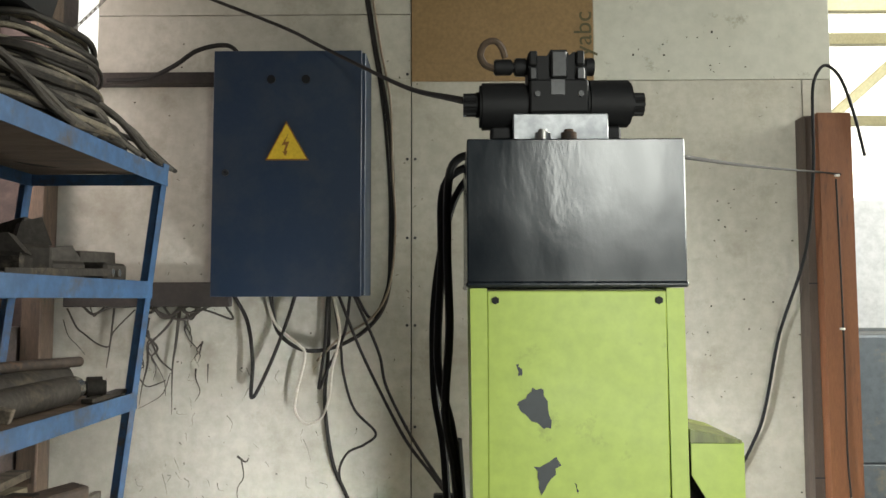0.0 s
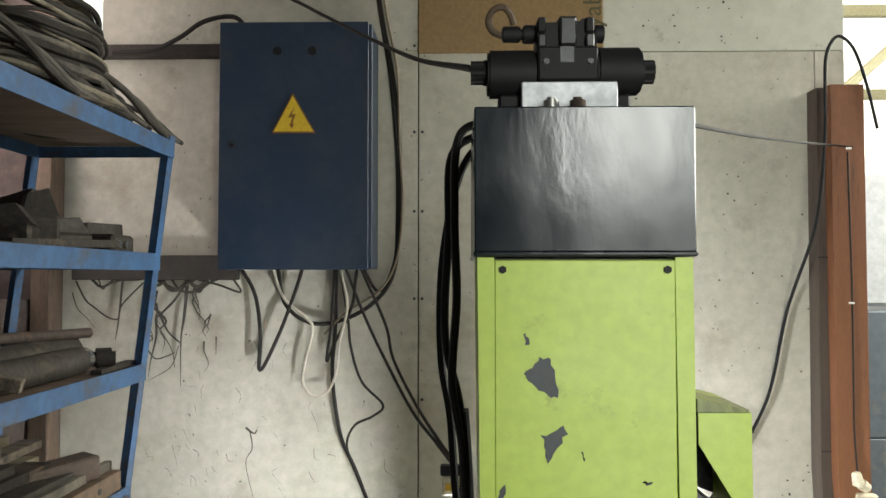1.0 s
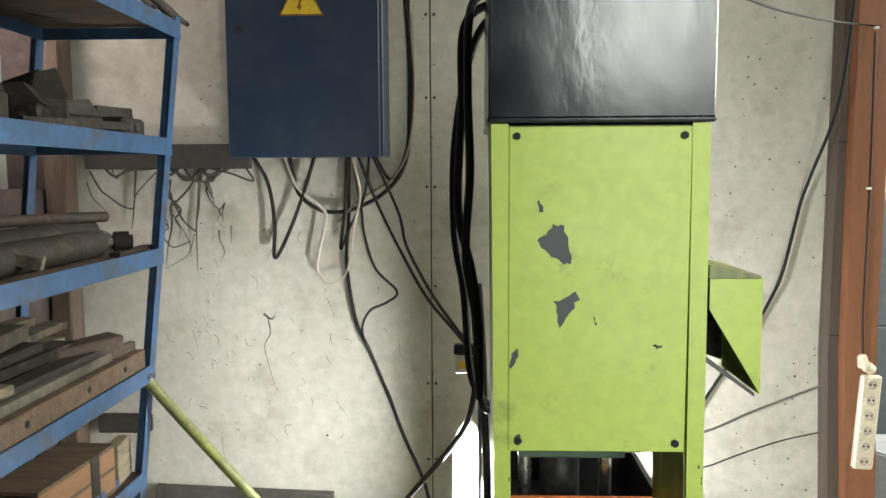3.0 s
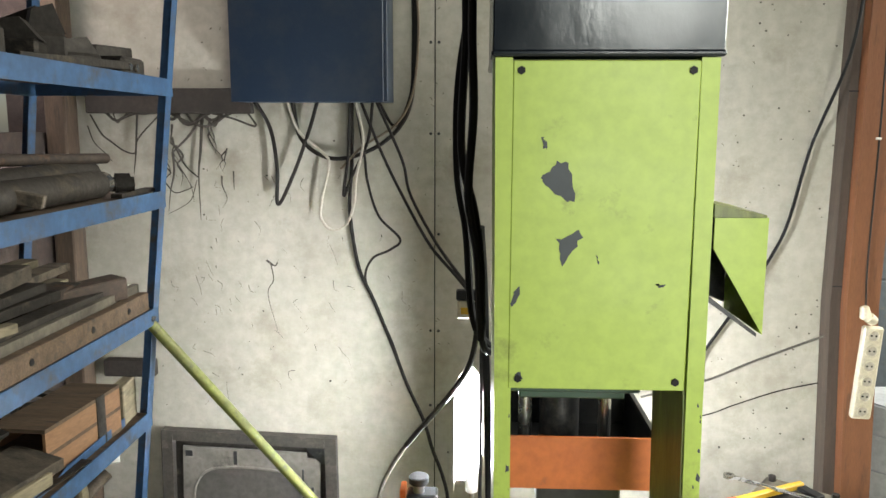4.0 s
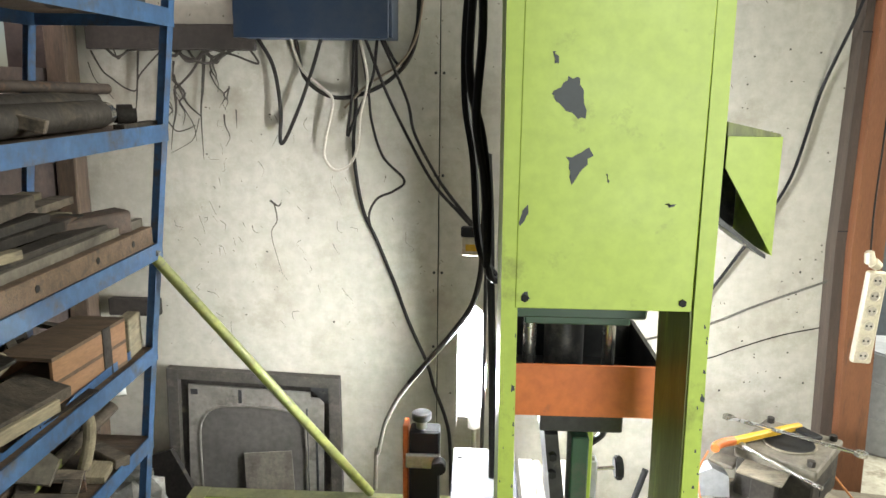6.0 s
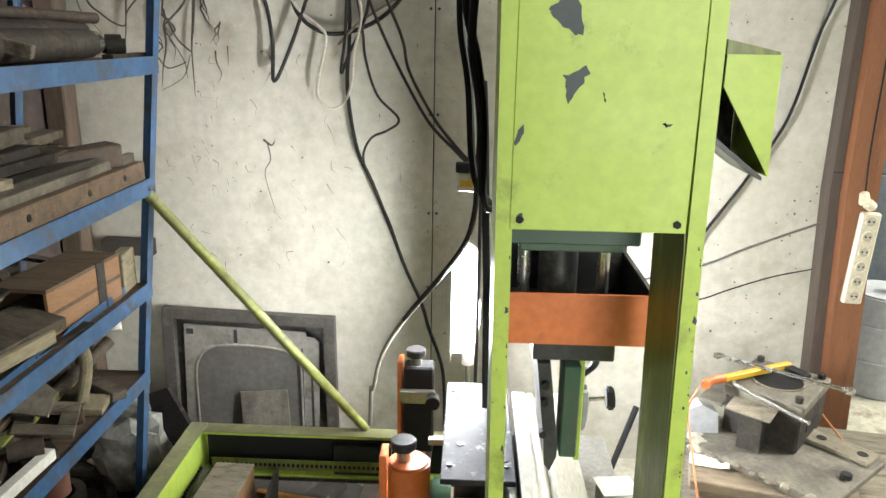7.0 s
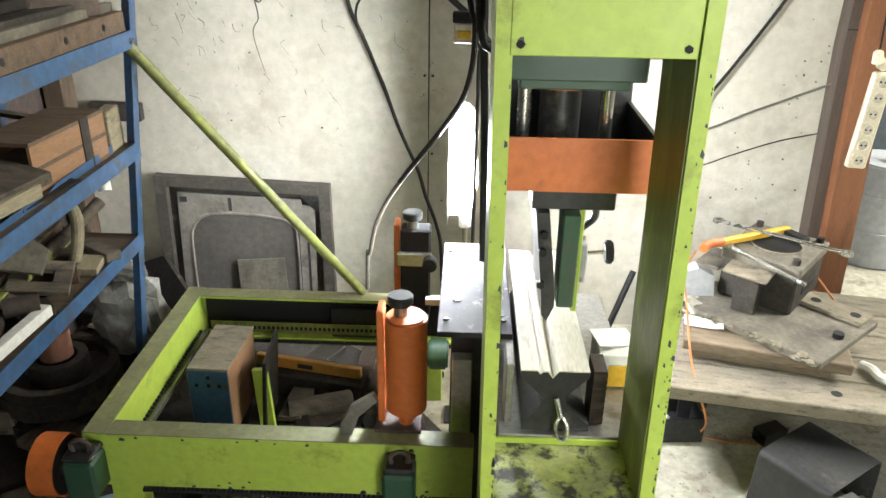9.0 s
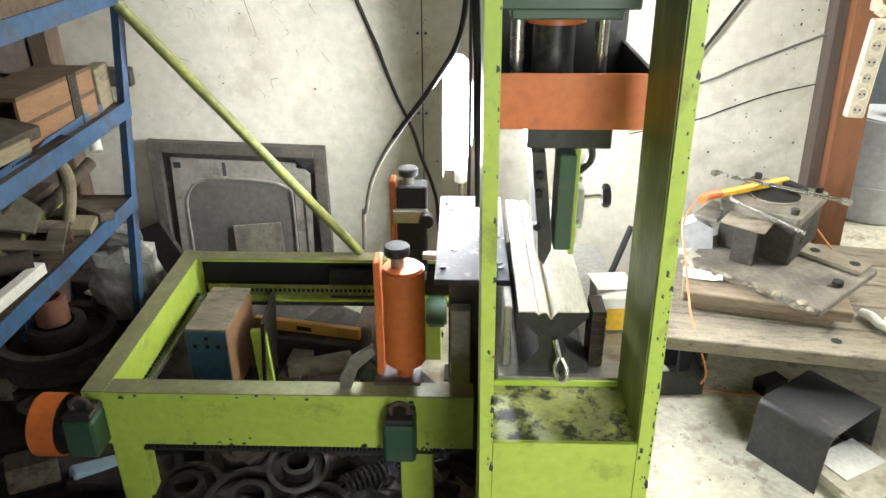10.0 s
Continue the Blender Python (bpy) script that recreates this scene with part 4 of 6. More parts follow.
for k in range(230):
    x, z = rng.choice((rng.uniform(-1.6, 1.2), rng.uniform(0.2, 1.2))), rng.uniform(0.5, 3.1)
    s = rng.uniform(0.001, 0.0042)
    box(x - s, 1.911, z - s * rng.uniform(0.5, 1.2), x + s * rng.uniform(0.5, 1), 1.9146, z + s * rng.uniform(0.4, 1.1), 0, bm)
single("cobweb_specks", bm, WEB, "sooty cobweb strands and fly specks on the board wall", "cobweb", kind="stuff")

bm = bmesh.new()
for z in (0.78, 1.10, 1.50, 1.90, 2.25, 2.57, 2.92):
    for s in (-1, 1):
        cyl((-0.345 + s * 0.016, 1.916, z), (-0.345 + s * 0.016, 1.911, z), 0.0065, 0.005, 10, bm)
single("seam_screws", bm, DARK_STEEL, "pairs of dark screw heads along the board seam", "screws", kind="stuff")

# faded print on the hardboard, running upward
fc = bpy.data.curves.new("print_mark", "FONT")
fc.body, fc.size, fc.extrude = "ryabc", 0.105, 0.0008
fo = new("print_mark", fc)
fo.matrix_world = pose(0.388, 1.9045, 2.945, 90, -90, 0)
fc.materials.append(PLY_INK)
tagged(fo, "faded dark letters printed on the hardboard sheet", "print")

# ---- lamp stand and junction box ----
st = thing("conduit_stand", "thin grey conduit carrying the junction box", "stand", (-0.160, 1.085, 0))
part("conduit", cyl((-0.160, 1.085, 0.0), (-0.160, 1.085, 1.52), 0.006, seg=12), DARK_STEEL, st)
part("foot", box(-0.20, 1.06, 0, -0.13, 1.14, 0.012, 0.003), DARK_STEEL, st)
jb = thing("junction_box", "small cream and black cable junction box", "junction box", (-0.20, 1.065, 1.37))
part("box", box(-0.232, 1.05, 1.37, -0.17, 1.075, 1.425, 0.004), PLASTIC, jb)
part("cover", box(-0.236, 1.046, 1.4255, -0.166, 1.076, 1.455, 0.004), BLACK, jb)
part("window", box(-0.222, 1.047, 1.385, -0.185, 1.0495, 1.405), YELLOW, jb)

# ---- socket strip on the post ----
ss = thing("socket_strip", "cream plastic six-way socket strip on the post", "socket strip", (1.31, 1.765, 0.815))
TILT = pose(1.322, 1.766, 1.0, 0, 3.2, 0)
part("case", box(-0.037, -0.018, -0.183, 0.037, 0.012, 0.183, 0.006, m=TILT), PLASTIC, ss)
for k in range(6):
    z = 0.150 - k * 0.060
    so = part("socket", ring(TILT @ Vector((0, -0.0195, z)), TILT @ Vector((0, -0.025, z)), 0.0235, 0.0185), PLASTIC, ss)
    part("recess", cyl(TILT @ Vector((0, -0.0182, z)), TILT @ Vector((0, -0.0200, z)), 0.0183, seg=24), WIRE_WHITE, so)
    for s in (-1, 1):
        part("pin_hole", cyl(TILT @ Vector((s * 0.0085, -0.0195, z)), TILT @ Vector((s * 0.0085, -0.0212, z)), 0.0038, seg=10), BLACK, so)
pl = thing("mains_plug", "yellowed plastic plug hanging on the post", "plug", (1.305, 1.755, 1.20))
part("plug_body", cyl((1.290, 1.757, 1.262), (1.300, 1.757, 1.215), 0.016, 0.022, 16, bevel=0.004), PLASTIC, pl)
part("plug_head", cyl((1.305, 1.755, 1.222), (1.335, 1.755, 1.200), 0.022, 0.018, 16, bevel=0.005), PLASTIC, pl)
for z in (1.885, 2.47):
    single("cable_clip", box(1.285, 1.766, z, 1.303, 1.779, z + 0.008, 0.002), WHITE_PAPER, "small white cable clip on the post", "clip", "cable clips")

# ---- slotted angle brace at the ceiling corner ----
sb = bmesh.new()
a, b = Vector((-1.66, 1.62, 2.93)), Vector((-1.28, 1.78, 3.45))
d = (b - a).normalized()
for k in range(26):
    p = a + d * k * 0.024
    q = d.to_track_quat("Z", "Y").to_matrix().to_4x4()
    box(-0.017, -0.001, 0, -0.009, 0.001, 0.024, 0, sb, Matrix.Translation(p) @ q)
    box(0.009, -0.001, 0, 0.017, 0.001, 0.024, 0, sb, Matrix.Translation(p) @ q)
    box(-0.009, -0.001, 0, 0.009, 0.001, 0.011, 0, sb, Matrix.Translation(p) @ q)
single("slotted_angle", sb, STEEL, "slotted steel angle brace near the ceiling", "steel brace")

# ---- annex: beams, machine, drum ----
for k, (y, z) in enumerate(((3.4, 3.75), (4.6, 3.95), (5.6, 3.55))):
    single("roof_beam", box(1.7, y, z, 7, y + 0.06, z + 0.09, 0.004), mat("cream_steel_paint", (0.62, 0.58, 0.36), (0.55, 0.50, 0.30), 5, 0.7, 0.5) if k == 0 else bpy.data.materials["cream_steel_paint"], "cream painted steel roof beam", "beam", "roof beams")
single("roof_brace", cyl((2.0, 3.9, 2.9), (3.6, 3.9, 4.31), 0.035, seg=8), bpy.data.materials["cream_steel_paint"], "slanting cream steel roof brace", "beam", "roof beams")
single("machine_cover", box(1.75, 3.2, 1.82, 4.5, 3.3, 2.58, 0.02), GREY_SHEET, "pale grey plastic cover in the annex", "cover")
mach = thing("sheet_metal_machine", "blue-grey sheet metal machine in the annex", "machine", (3.1, 3.5, 0.45))
part("cabinet_body", box(1.72, 3.16, 0.45, 4.5, 3.9, 1.80, 0.02), BLUE_GREY, mach)
for x0, x1, z0, z1 in ((1.73, 2.28, 1.10, 1.79), (1.73, 2.28, 0.46, 1.09), (2.29, 3.4, 0.46, 1.79), (3.41, 4.49, 0.46, 1.79)):
    part("front_panel", box(x0, 3.148, z0, x1, 3.159, z1, 0.003), BLUE_GREY, mach)
single("machine_plinth", box(1.80, 3.25, 0.0, 4.4, 3.85, 0.449, 0.01), GREY_SHEET, "grey concrete machine plinth in the annex", "plinth")
dr = thing("steel_drum", "dusty grey steel drum behind the post", "drum", (2.02, 2.75, 0))
part("shell", cyl((2.02, 2.75, 0), (2.02, 2.75, 0.55), 0.19, seg=32, bevel=0.01), GREY_SHEET, dr)
for z in (0.18, 0.37):
    part("hoop", ring((2.02, 2.75, z), (2.02, 2.75, z + 0.02), 0.198, 0.188), GREY_SHEET, dr)
single("motor_case", cyl((2.0, 2.72, 0.60), (2.12, 2.66, 0.60), 0.05, seg=20, bevel=0.01), DARK_STEEL, "small dark motor on the drum", "motor")

# ---- gearboxes, handwheel, details of the gauge frame ----
for k, x in enumerate((-1.175, -0.338)):
    gb = thing("gearbox", "bottle green gearbox with a lifting shackle", "gearbox", (x, 0.47, 0.27), "gauge gearboxes")
    part("case", box(x - 0.042, 0.425, 0.268, x + 0.042, 0.507, 0.385, 0.008), BOTTLE, gb)
    part("top_cover", box(x - 0.040, 0.43, 0.3855, x + 0.040, 0.507, 0.402, 0.006), DARK_STEEL, gb)
    part("shackle", tube([(x - 0.02, 0.46, 0.402), (x - 0.022, 0.46, 0.425), (x, 0.462, 0.438), (x + 0.022, 0.464, 0.425), (x + 0.02, 0.464, 0.402)], 0.006), RUST, gb)
    part("nut", cyl((x + 0.028, 0.47, 0.402), (x + 0.028, 0.47, 0.415), 0.010, seg=6), RUST, gb)
hw = thing("guard_ring", "orange steel guard ring on a dark hub", "guard ring", (-1.29, 0.55, 0.30))
part("ring", ring((-1.325, 0.52, 0.305), (-1.255, 0.52, 0.305), 0.086, 0.081, 40), ORANGE, hw)
part("hub", cyl((-1.32, 0.52, 0.305), (-1.20, 0.52, 0.305), 0.04, seg=24), BLACK, hw)
part("disc", cyl((-1.268, 0.52, 0.305), (-1.258, 0.52, 0.305), 0.080, seg=32), DARK_STEEL, hw)
for n_, args in (("top_flange", (-1.128, 0.5085, 0.4205, -0.147, 0.569, 0.4235)), ("top_flange", (-1.128, 1.289, 0.4205, -0.147, 1.350, 0.4235)), ("top_flange", (-1.191, 0.509, 0.4226, -1.129, 1.350, 0.4256))):
    part(n_, box(*args), mat("dusty_worn_flange", (0.27, 0.28, 0.13), (0.20, 0.20, 0.11), 8, 1.0, 0.6, 0, 60, 0.2, (0.40, 0.44, 0.08), 0.12, 14) if "dusty_worn_flange" not in bpy.data.materials else bpy.data.materials["dusty_worn_flange"], gf, "dust-greyed top flange")
part("inner_plate", box(-1.128, 1.330, 0.262, -0.147, 1.3415, 0.408), BLACK, gf, "black greasy channel web")
part("inner_plate", box(-0.66, 1.295, 0.262, -0.45, 1.329, 0.38, 0.004), DARK_STEEL, gf)
# the dull light on this strip is put into its darker green
strip = part("slotted_strip", box(-1.10, 1.2785, 0.285, -0.45, 1.2825, 0.326), GREEN_SHADED, gf, "lime strip with a row of slots")
for k in range(36):
    part("slot", box(-1.08 + k * 0.017, 1.2772, 0.298, -1.07 + k * 0.017, 1.2784, 0.311), BLACK, strip)
rail = part("side_rail", box(-1.128, 0.60, 0.27, -1.112, 1.285, 0.285), STEEL, gf, "perforated grey side rail")
for k in range(34):
    part("hole", box(-1.135, 0.62 + k * 0.019, 0.292, -1.126, 0.629 + k * 0.019, 0.300), BLACK, rail)
part("slide_rail", box(-0.30, 0.95, 0.60, -0.12, 0.975, 0.62, 0.002), STEEL, gf)
single("shelf_plate", box(-0.21, 0.62, 0.30, -0.155, 0.66, 0.62, 0.003), STEEL, "white-stained upright steel plate by the frame", "steel plate")
tb = thing("table_support", "dark steel pedestal under the slide table", "pedestal", (-0.16, 0.72, 0))
part("column", box(-0.215, 0.67, 0.0, -0.125, 0.90, 0.784, 0.004), DARK_STEEL, tb)
for p in ((-0.09, 0.55), (-0.09, 0.70), (-0.09, 0.85), (-0.20, 0.62), (-0.21, 0.88)):
    single("table_bolt", cyl((p[0], p[1], 0.8005), (p[0], p[1], 0.803), 0.010, seg=12), BLACK, "dark countersunk bolt in the slide table", "bolt", "table bolts")

# side guides by the die
kn = thing("clamp_screw", "clamp screw with black star knob by the die", "clamp screw", (0.12, 0.55, 0.90))
part("arm", box(0.062, 0.545, 0.87, 0.078, 0.562, 1.06, 0.002), PLASTIC, kn)
part("plate", box(0.088, 0.54, 0.90, 0.104, 0.575, 1.0, 0.003), GREY_SHEET, kn)
part("screw", cyl((0.10, 0.55, 0.975), (0.145, 0.55, 0.980), 0.005, seg=10), STEEL_BRIGHT, kn)
part("knob", cyl((0.145, 0.55, 0.980), (0.164, 0.55, 0.981), 0.029, seg=10, bevel=0.004), BLACK, kn)
cb = thing("carton", "open white carton with a yellow front beside the die", "carton", (0.165, 0.42, 0.70))
part("carton_body", box(0.128, 0.38, 0.7165, 0.200, 0.50, 0.80, 0.002), WHITE_PAPER, cb)
part("front", box(0.150, 0.376, 0.720, 0.198, 0.3795, 0.775), YELLOW, cb)
part("flap", box(-0.05, -0.03, 0, 0.05, 0.03, 0.002, m=pose(0.165, 0.44, 0.812, 12, 8, 20)), WHITE_PAPER, cb)
cp = thing("cotter_handle", "bright bent steel handle in front of the die", "handle", (0.03, 0.19, 0.72))
part("shaft", cyl((0.012, 0.21, 0.80), (0.022, 0.192, 0.765), 0.006, seg=12), STEEL_BRIGHT, cp)
part("eye", tube([(0.020, 0.192, 0.768), (0.012, 0.186, 0.748), (0.020, 0.180, 0.722), (0.034, 0.180, 0.720), (0.036, 0.186, 0.745), (0.026, 0.192, 0.768)], 0.0045), STEEL_BRIGHT, cp)
single("steel_bar", cyl((0.46, 1.52, 0.46), (0.33, 1.45, 0.10), 0.012, seg=10), BLACK, "black steel bar leaning behind the press", "steel bar")
for s in (-1, 1):
    part("bolt", cyl((0.0545, 0.42, 1.02 + s * 0.05), (0.075, 0.42, 1.02 + s * 0.05), 0.006, seg=6), STEEL, press)
part("back_arm", tube([(0.07, 0.47, 1.14), (0.10, 0.50, 1.12), (0.11, 0.54, 1.07), (0.08, 0.56, 1.03)], 0.009), DARK_STEEL, press)

# chips along the leg edges
rng = random.Random(9)
for k in range(90):
    left = rng.random() < 0.45
    z = rng.uniform(0.60, 1.52)
    edge = rng.random() < 0.7
    if left:
        x = -0.120 - (z - 0.71) * 0.009 - (0.002 if edge else rng.uniform(0.003, 0.022))
    else:
        x = 0.160 + (1.5 - z) * 0.0185 - (rng.uniform(0.001, 0.003) if edge else rng.uniform(0.004, 0.022))
    s = rng.choice((0.0007, 0.001, 0.0013, 0.0016, 0.002, 0.0034)) * rng.uniform(0.8, 1.2)
    part("paint_chip", blob([(x - s, z - s * rng.uniform(0.6, 2.5)), (x + s * 0.7, z - s * rng.uniform(1, 3)), (x + s * 0.8, z + s), (x - s * 0.6, z + s * rng.uniform(1, 3.5))], -0.0012, 0.0009, "y", 0.0006, k + 50), FLAKE, press)
for k in range(22):
    x, z = rng.uniform(-1.10, -0.2), rng.choice((0.408, 0.412, 0.27, 0.26)) + rng.uniform(-0.008, 0.008)
    s = rng.uniform(0.002, 0.005)
    part("paint_chip", blob([(x - s * 1.6, z - s), (x + s * 1.6, z - s), (x + s, z + s), (x - s, z + s)], 0.5068, 0.0009, "y", 0.001, k + 120), FLAKE, gf)

# ---- window frame: inner sheets ----
PRESSED = mat("dusty_pressed_steel", (0.27, 0.25, 0.215), (0.17, 0.155, 0.13), 6, 1.0, 0.75, 0.1, 40, 0.25, (0.085, 0.075, 0.06), 0.3, 9)
INNER = [(-1.368, 0.02), (-1.366, 0.36), (-1.352, 0.43), (-1.315, 0.478), (-1.25, 0.500), (-1.12, 0.502), (-0.985, 0.487), (-0.925, 0.462), (-0.905, 0.42), (-0.902, 0.02)]
part("door_skin", prism([(-1.425, 0.02), (-1.405, 0.594), (-0.880, 0.572), (-0.878, 0.549), (-0.822, 0.545), (-0.835, 0.02)] + INNER[::-1], 1.879, 1.888), PRESSED, wf, "pale dusty pressed steel skin with a rounded opening")
part("rib", tube([(x, 1.878, z) for x, z in INNER], 0.006, 8, 6), PRESSED, wf, "rounded pressed rib")
part("inner_panel", box(-1.37, 1.889, 0.02, -0.90, 1.892, 0.50), mat("dusty_dark_panel", (0.115, 0.105, 0.092), (0.075, 0.07, 0.06), 4, 0.9, 0.75, 0, 40, 0.2), wf)
for x0, z0, x1, z1 in ((-1.395, 0.55, -1.365, 0.575), (-1.19, 0.515, -1.175, 0.575), (-0.90, 0.03, -0.893, 0.50), (-0.862, 0.05, -0.852, 0.42)):
    part("seam_strip", box(x0, 1.876, z0, x1, 1.8785, z1), DARK_STEEL, wf)
single("grey_card", box(-0.105, -0.004, 0, 0.105, 0.004, 0.30, 0.001, m=pose(-1.045, 1.83, 0.0, -8, -5, 0)), IRON, "pale grey card leaning in the frame", "card")
single("slab_offcut", prism([(-0.13, 0), (0.12, 0), (0.14, 0.2), (0.02, 0.36), (-0.10, 0.31)], -0.012, 0.012), SCRAP, "dark sheet offcut leaning by the rack", "offcut").matrix_world = pose(-1.47, 1.70, 0.0, -10, 0, -12)

# ---- things on the bench ----
pb = thing("timber_baulk", "thick sawn timber baulks on the bench", "timber", (0.84, 1.13, 0.331), rot=(0, 0, -14.8))
part("plank", box(-0.24, -0.055, 0.0, 0.20, 0.10, 0.033, 0.004), BAULK, pb, local=True)
part("plank", box(-0.27, -0.075, 0.034, 0.255, 0.11, 0.072, 0.004), BAULK, pb, local=True)
ip = thing("iron_plate", "grey iron plate with holes and mortar crust", "iron plate", (0.93, 1.30, 0.404), rot=(0, 0, -48))
part("plate", box(-0.26, -0.22, 0.0, 0.26, 0.20, 0.028, 0.004), IRON, ip, local=True)
part("strip", box(-0.20, 0.10, 0.0285, 0.24, 0.20, 0.044, 0.003), PLANK, ip, local=True)
for p in ((0.20, 0.15), (0.06, 0.15), (0.22, -0.02)):
    part("hole", cyl((p[0], p[1], 0.0285), (p[0], p[1], 0.0452), 0.018, seg=16), BLACK, ip, local=True)
rng = random.Random(3)
for k in range(30):
    t = rng.uniform(-0.26, 0.26)
    s = rng.uniform(0.007, 0.019)
    c = bmesh.new()
    bmesh.ops.create_icosphere(c, subdivisions=2, radius=s)
    for v in c.verts:
        v.co *= 1 + 0.5 * noise.noise(v.co * 40 + Vector((k, 0, 0)))
        v.co.z *= 0.5
    c.transform(Matrix.Translation((t, -0.225 + rng.uniform(-0.004, 0.012), rng.uniform(0.006, 0.026))))
    part("mortar_lump", c, PLANK, ip, local=True)
ds = thing("die_set", "dark cast die set with a round bore", "die set", (0.945, 1.455, 0.4325), rot=(0, 0, 51))
part("body", box(-0.15, -0.13, 0.0, 0.15, 0.13, 0.145, 0.006), SCRAP, ds, local=True)
part("top_plate", box(-0.158, -0.138, 0.1455, 0.158, 0.138, 0.185, 0.005), IRON, ds, local=True)
part("bore", cyl((0.0, 0.0, 0.185), (0.0, 0.0, 0.1875), 0.085, seg=36), BLACK, ds, local=True)
part("bore_rim", ring((0, 0, 0.185), (0, 0, 0.190), 0.092, 0.085), PLANK, ds, local=True)
for p in ((0.13, 0.11), (-0.13, -0.11), (0.13, -0.11)):
    part("bolt", cyl((p[0], p[1], 0.185), (p[0], p[1], 0.205), 0.014, seg=6), SCRAP, ds, local=True)
part("ledge", box(-0.15, 0.138, 0.085, 0.02, 0.23, 0.100, 0.003), IRON, ds, local=True)
part("slot", box(-0.06, -0.1325, 0.05, 0.06, -0.1295, 0.075, 0.001), BLACK, ds, local=True)
hs = thing("hacksaw", "yellow hacksaw with an orange grip on the die set", "hacksaw", (0.85, 1.47, 0.628), rot=(0, 0, 26))
part("frame_bar", box(-0.13, -0.012, 0.0, 0.19, 0.012, 0.022, 0.003), YELLOW, hs, local=True)
part("front_arm", box(0.15, -0.10, 0.0, 0.19, -0.0125, 0.016, 0.003), BLACK, hs, local=True)
part("grip", tube([(-0.13, 0, 0.011), (-0.17, 0.002, 0.012), (-0.205, 0.0, 0.008), (-0.225, -0.012, 0.006)], 0.016, 10), ORANGE, hs, local=True)
for k, (a, b, lab) in enumerate((((0.775, 1.57, 0.655), (1.11, 1.32, 0.655), "chrome combination wrench lying on the die set"), ((0.751, 1.426, 0.625), (0.939, 1.17, 0.60), "chrome socket bar lying on the die set"))):
    w = thing("wrench", lab, "wrench", a, "wrenches")
    part("shank", cyl(a, b, 0.0075, seg=10), STEEL_BRIGHT, w)
    d = (Vector(b) - Vector(a)).normalized()
    if k == 0:
        part("ring_end", ring(Vector(b) + d * 0.015 - Vector((0, 0, 0.006)), Vector(b) + d * 0.015 + Vector((0, 0, 0.006)), 0.022, 0.013), STEEL_BRIGHT, w)
        part("open_end", ring(Vector(a) - d * 0.012 - Vector((0, 0, 0.006)), Vector(a) - d * 0.012 + Vector((0, 0, 0.006)), 0.022, 0.011, 7), STEEL_BRIGHT, w)
    else:
        part("socket", cyl(Vector(a) - d * 0.03, Vector(a) + d * 0.03, 0.013, seg=12), STEEL_BRIGHT, w)
single("plate_offcut", box(-0.075, -0.055, 0, 0.075, 0.055, 0.008, 0.002, m=pose(0.80, 1.30, 0.575, 0, 3, -35)), PLANK, "grey drilled plate offcut on the die set", "steel plate")
single("prop_block", box(-0.04, -0.03, 0, 0.04, 0.03, 0.138, 0.003, m=pose(0.81, 1.30, 0.4325, 0, 0, -35)), SCRAP, "dark steel prop block under the plate", "steel block")
gl = bmesh.new()
tube([(1.15, 1.10, 0.345), (1.165, 1.06, 0.352), (1.172, 1.02, 0.348), (1.20, 0.985, 0.35), (1.23, 0.97, 0.343)], 0.014, 8, 6, gl, 0.017)
tube([(1.185, 1.0, 0.350), (1.20, 1.03, 0.358), (1.205, 1.05, 0.350)], 0.010, 8, 6, gl, 0.007)
single("work_glove", gl, WHITE_PAPER, "crumpled white cotton glove on the bench", "glove")
rg = bmesh.new()
bmesh.ops.create_grid(rg, x_segments=14, y_segments=10, size=0.5)
for v in rg.verts:
    v.co.x *= 0.13
    v.co.y *= 0.07
    v.co.z = 0.004 + 0.02 * abs(noise.noise(v.co * 25))
bmesh.ops.solidify(rg, geom=rg.faces[:], thickness=0.003)
rg.transform(pose(0.655, 1.235, 0.405, 0, 0, -16))
single("rag", rg, WHITE_PAPER, "crumpled white rag on the timber", "rag")
for k in range(9):
    c = bmesh.new()
    s = rng.uniform(0.02, 0.05)
    bmesh.ops.create_icosphere(c, subdivisions=2, radius=s)
    for v in c.verts:
        v.co *= 1 + 0.55 * noise.noise(v.co * 30 + Vector((k * 3, 1, 0)))
        v.co.z = max(v.co.z, -s * 0.35) * 0.6
    c.transform(Matrix.Translation((0.63 + rng.uniform(-0.03, 0.12), 1.33 + rng.uniform(-0.05, 0.10), 0.405 + s * 0.2)))
    single("mortar_rubble", c, CONCRETE, "broken grey mortar lump on the bench", "rubble", "mortar rubble")
single("plastic_bag", prism([(-0.06, 0), (0.07, 0.0), (0.06, 0.08), (0.0, 0.11), (-0.05, 0.09)], -0.03, 0.03).copy(), GREY_SHEET, "crumpled translucent bag by the die set", "bag").location = (0.665, 1.42, 0.433)
for k, (x, y) in enumerate(((-0.30, 0.02), (0.33, 0.0), (0.55, 0.12), (0.05, -0.25))):
    part("knot_hole", cyl((x, y, 0.329), (x, y, 0.3308), 0.017, seg=16), BLACK, bench, local=True)

# ---- on the floor to the right ----
U = thing("folded_sheet", "black mill-scaled steel sheet folded into a channel", "steel sheet", (0.928, 0.806, 0), rot=(0, 0, 36))
W2, H2 = 0.143, 0.20
outer = [(-W2 - 0.012, 0.0), (-W2, H2 - 0.022), (-W2 + 0.006, H2 - 0.006), (-W2 + 0.02, H2), (W2 - 0.02, H2), (W2 - 0.006, H2 - 0.006), (W2, H2 - 0.022), (W2 + 0.012, 0.0)]
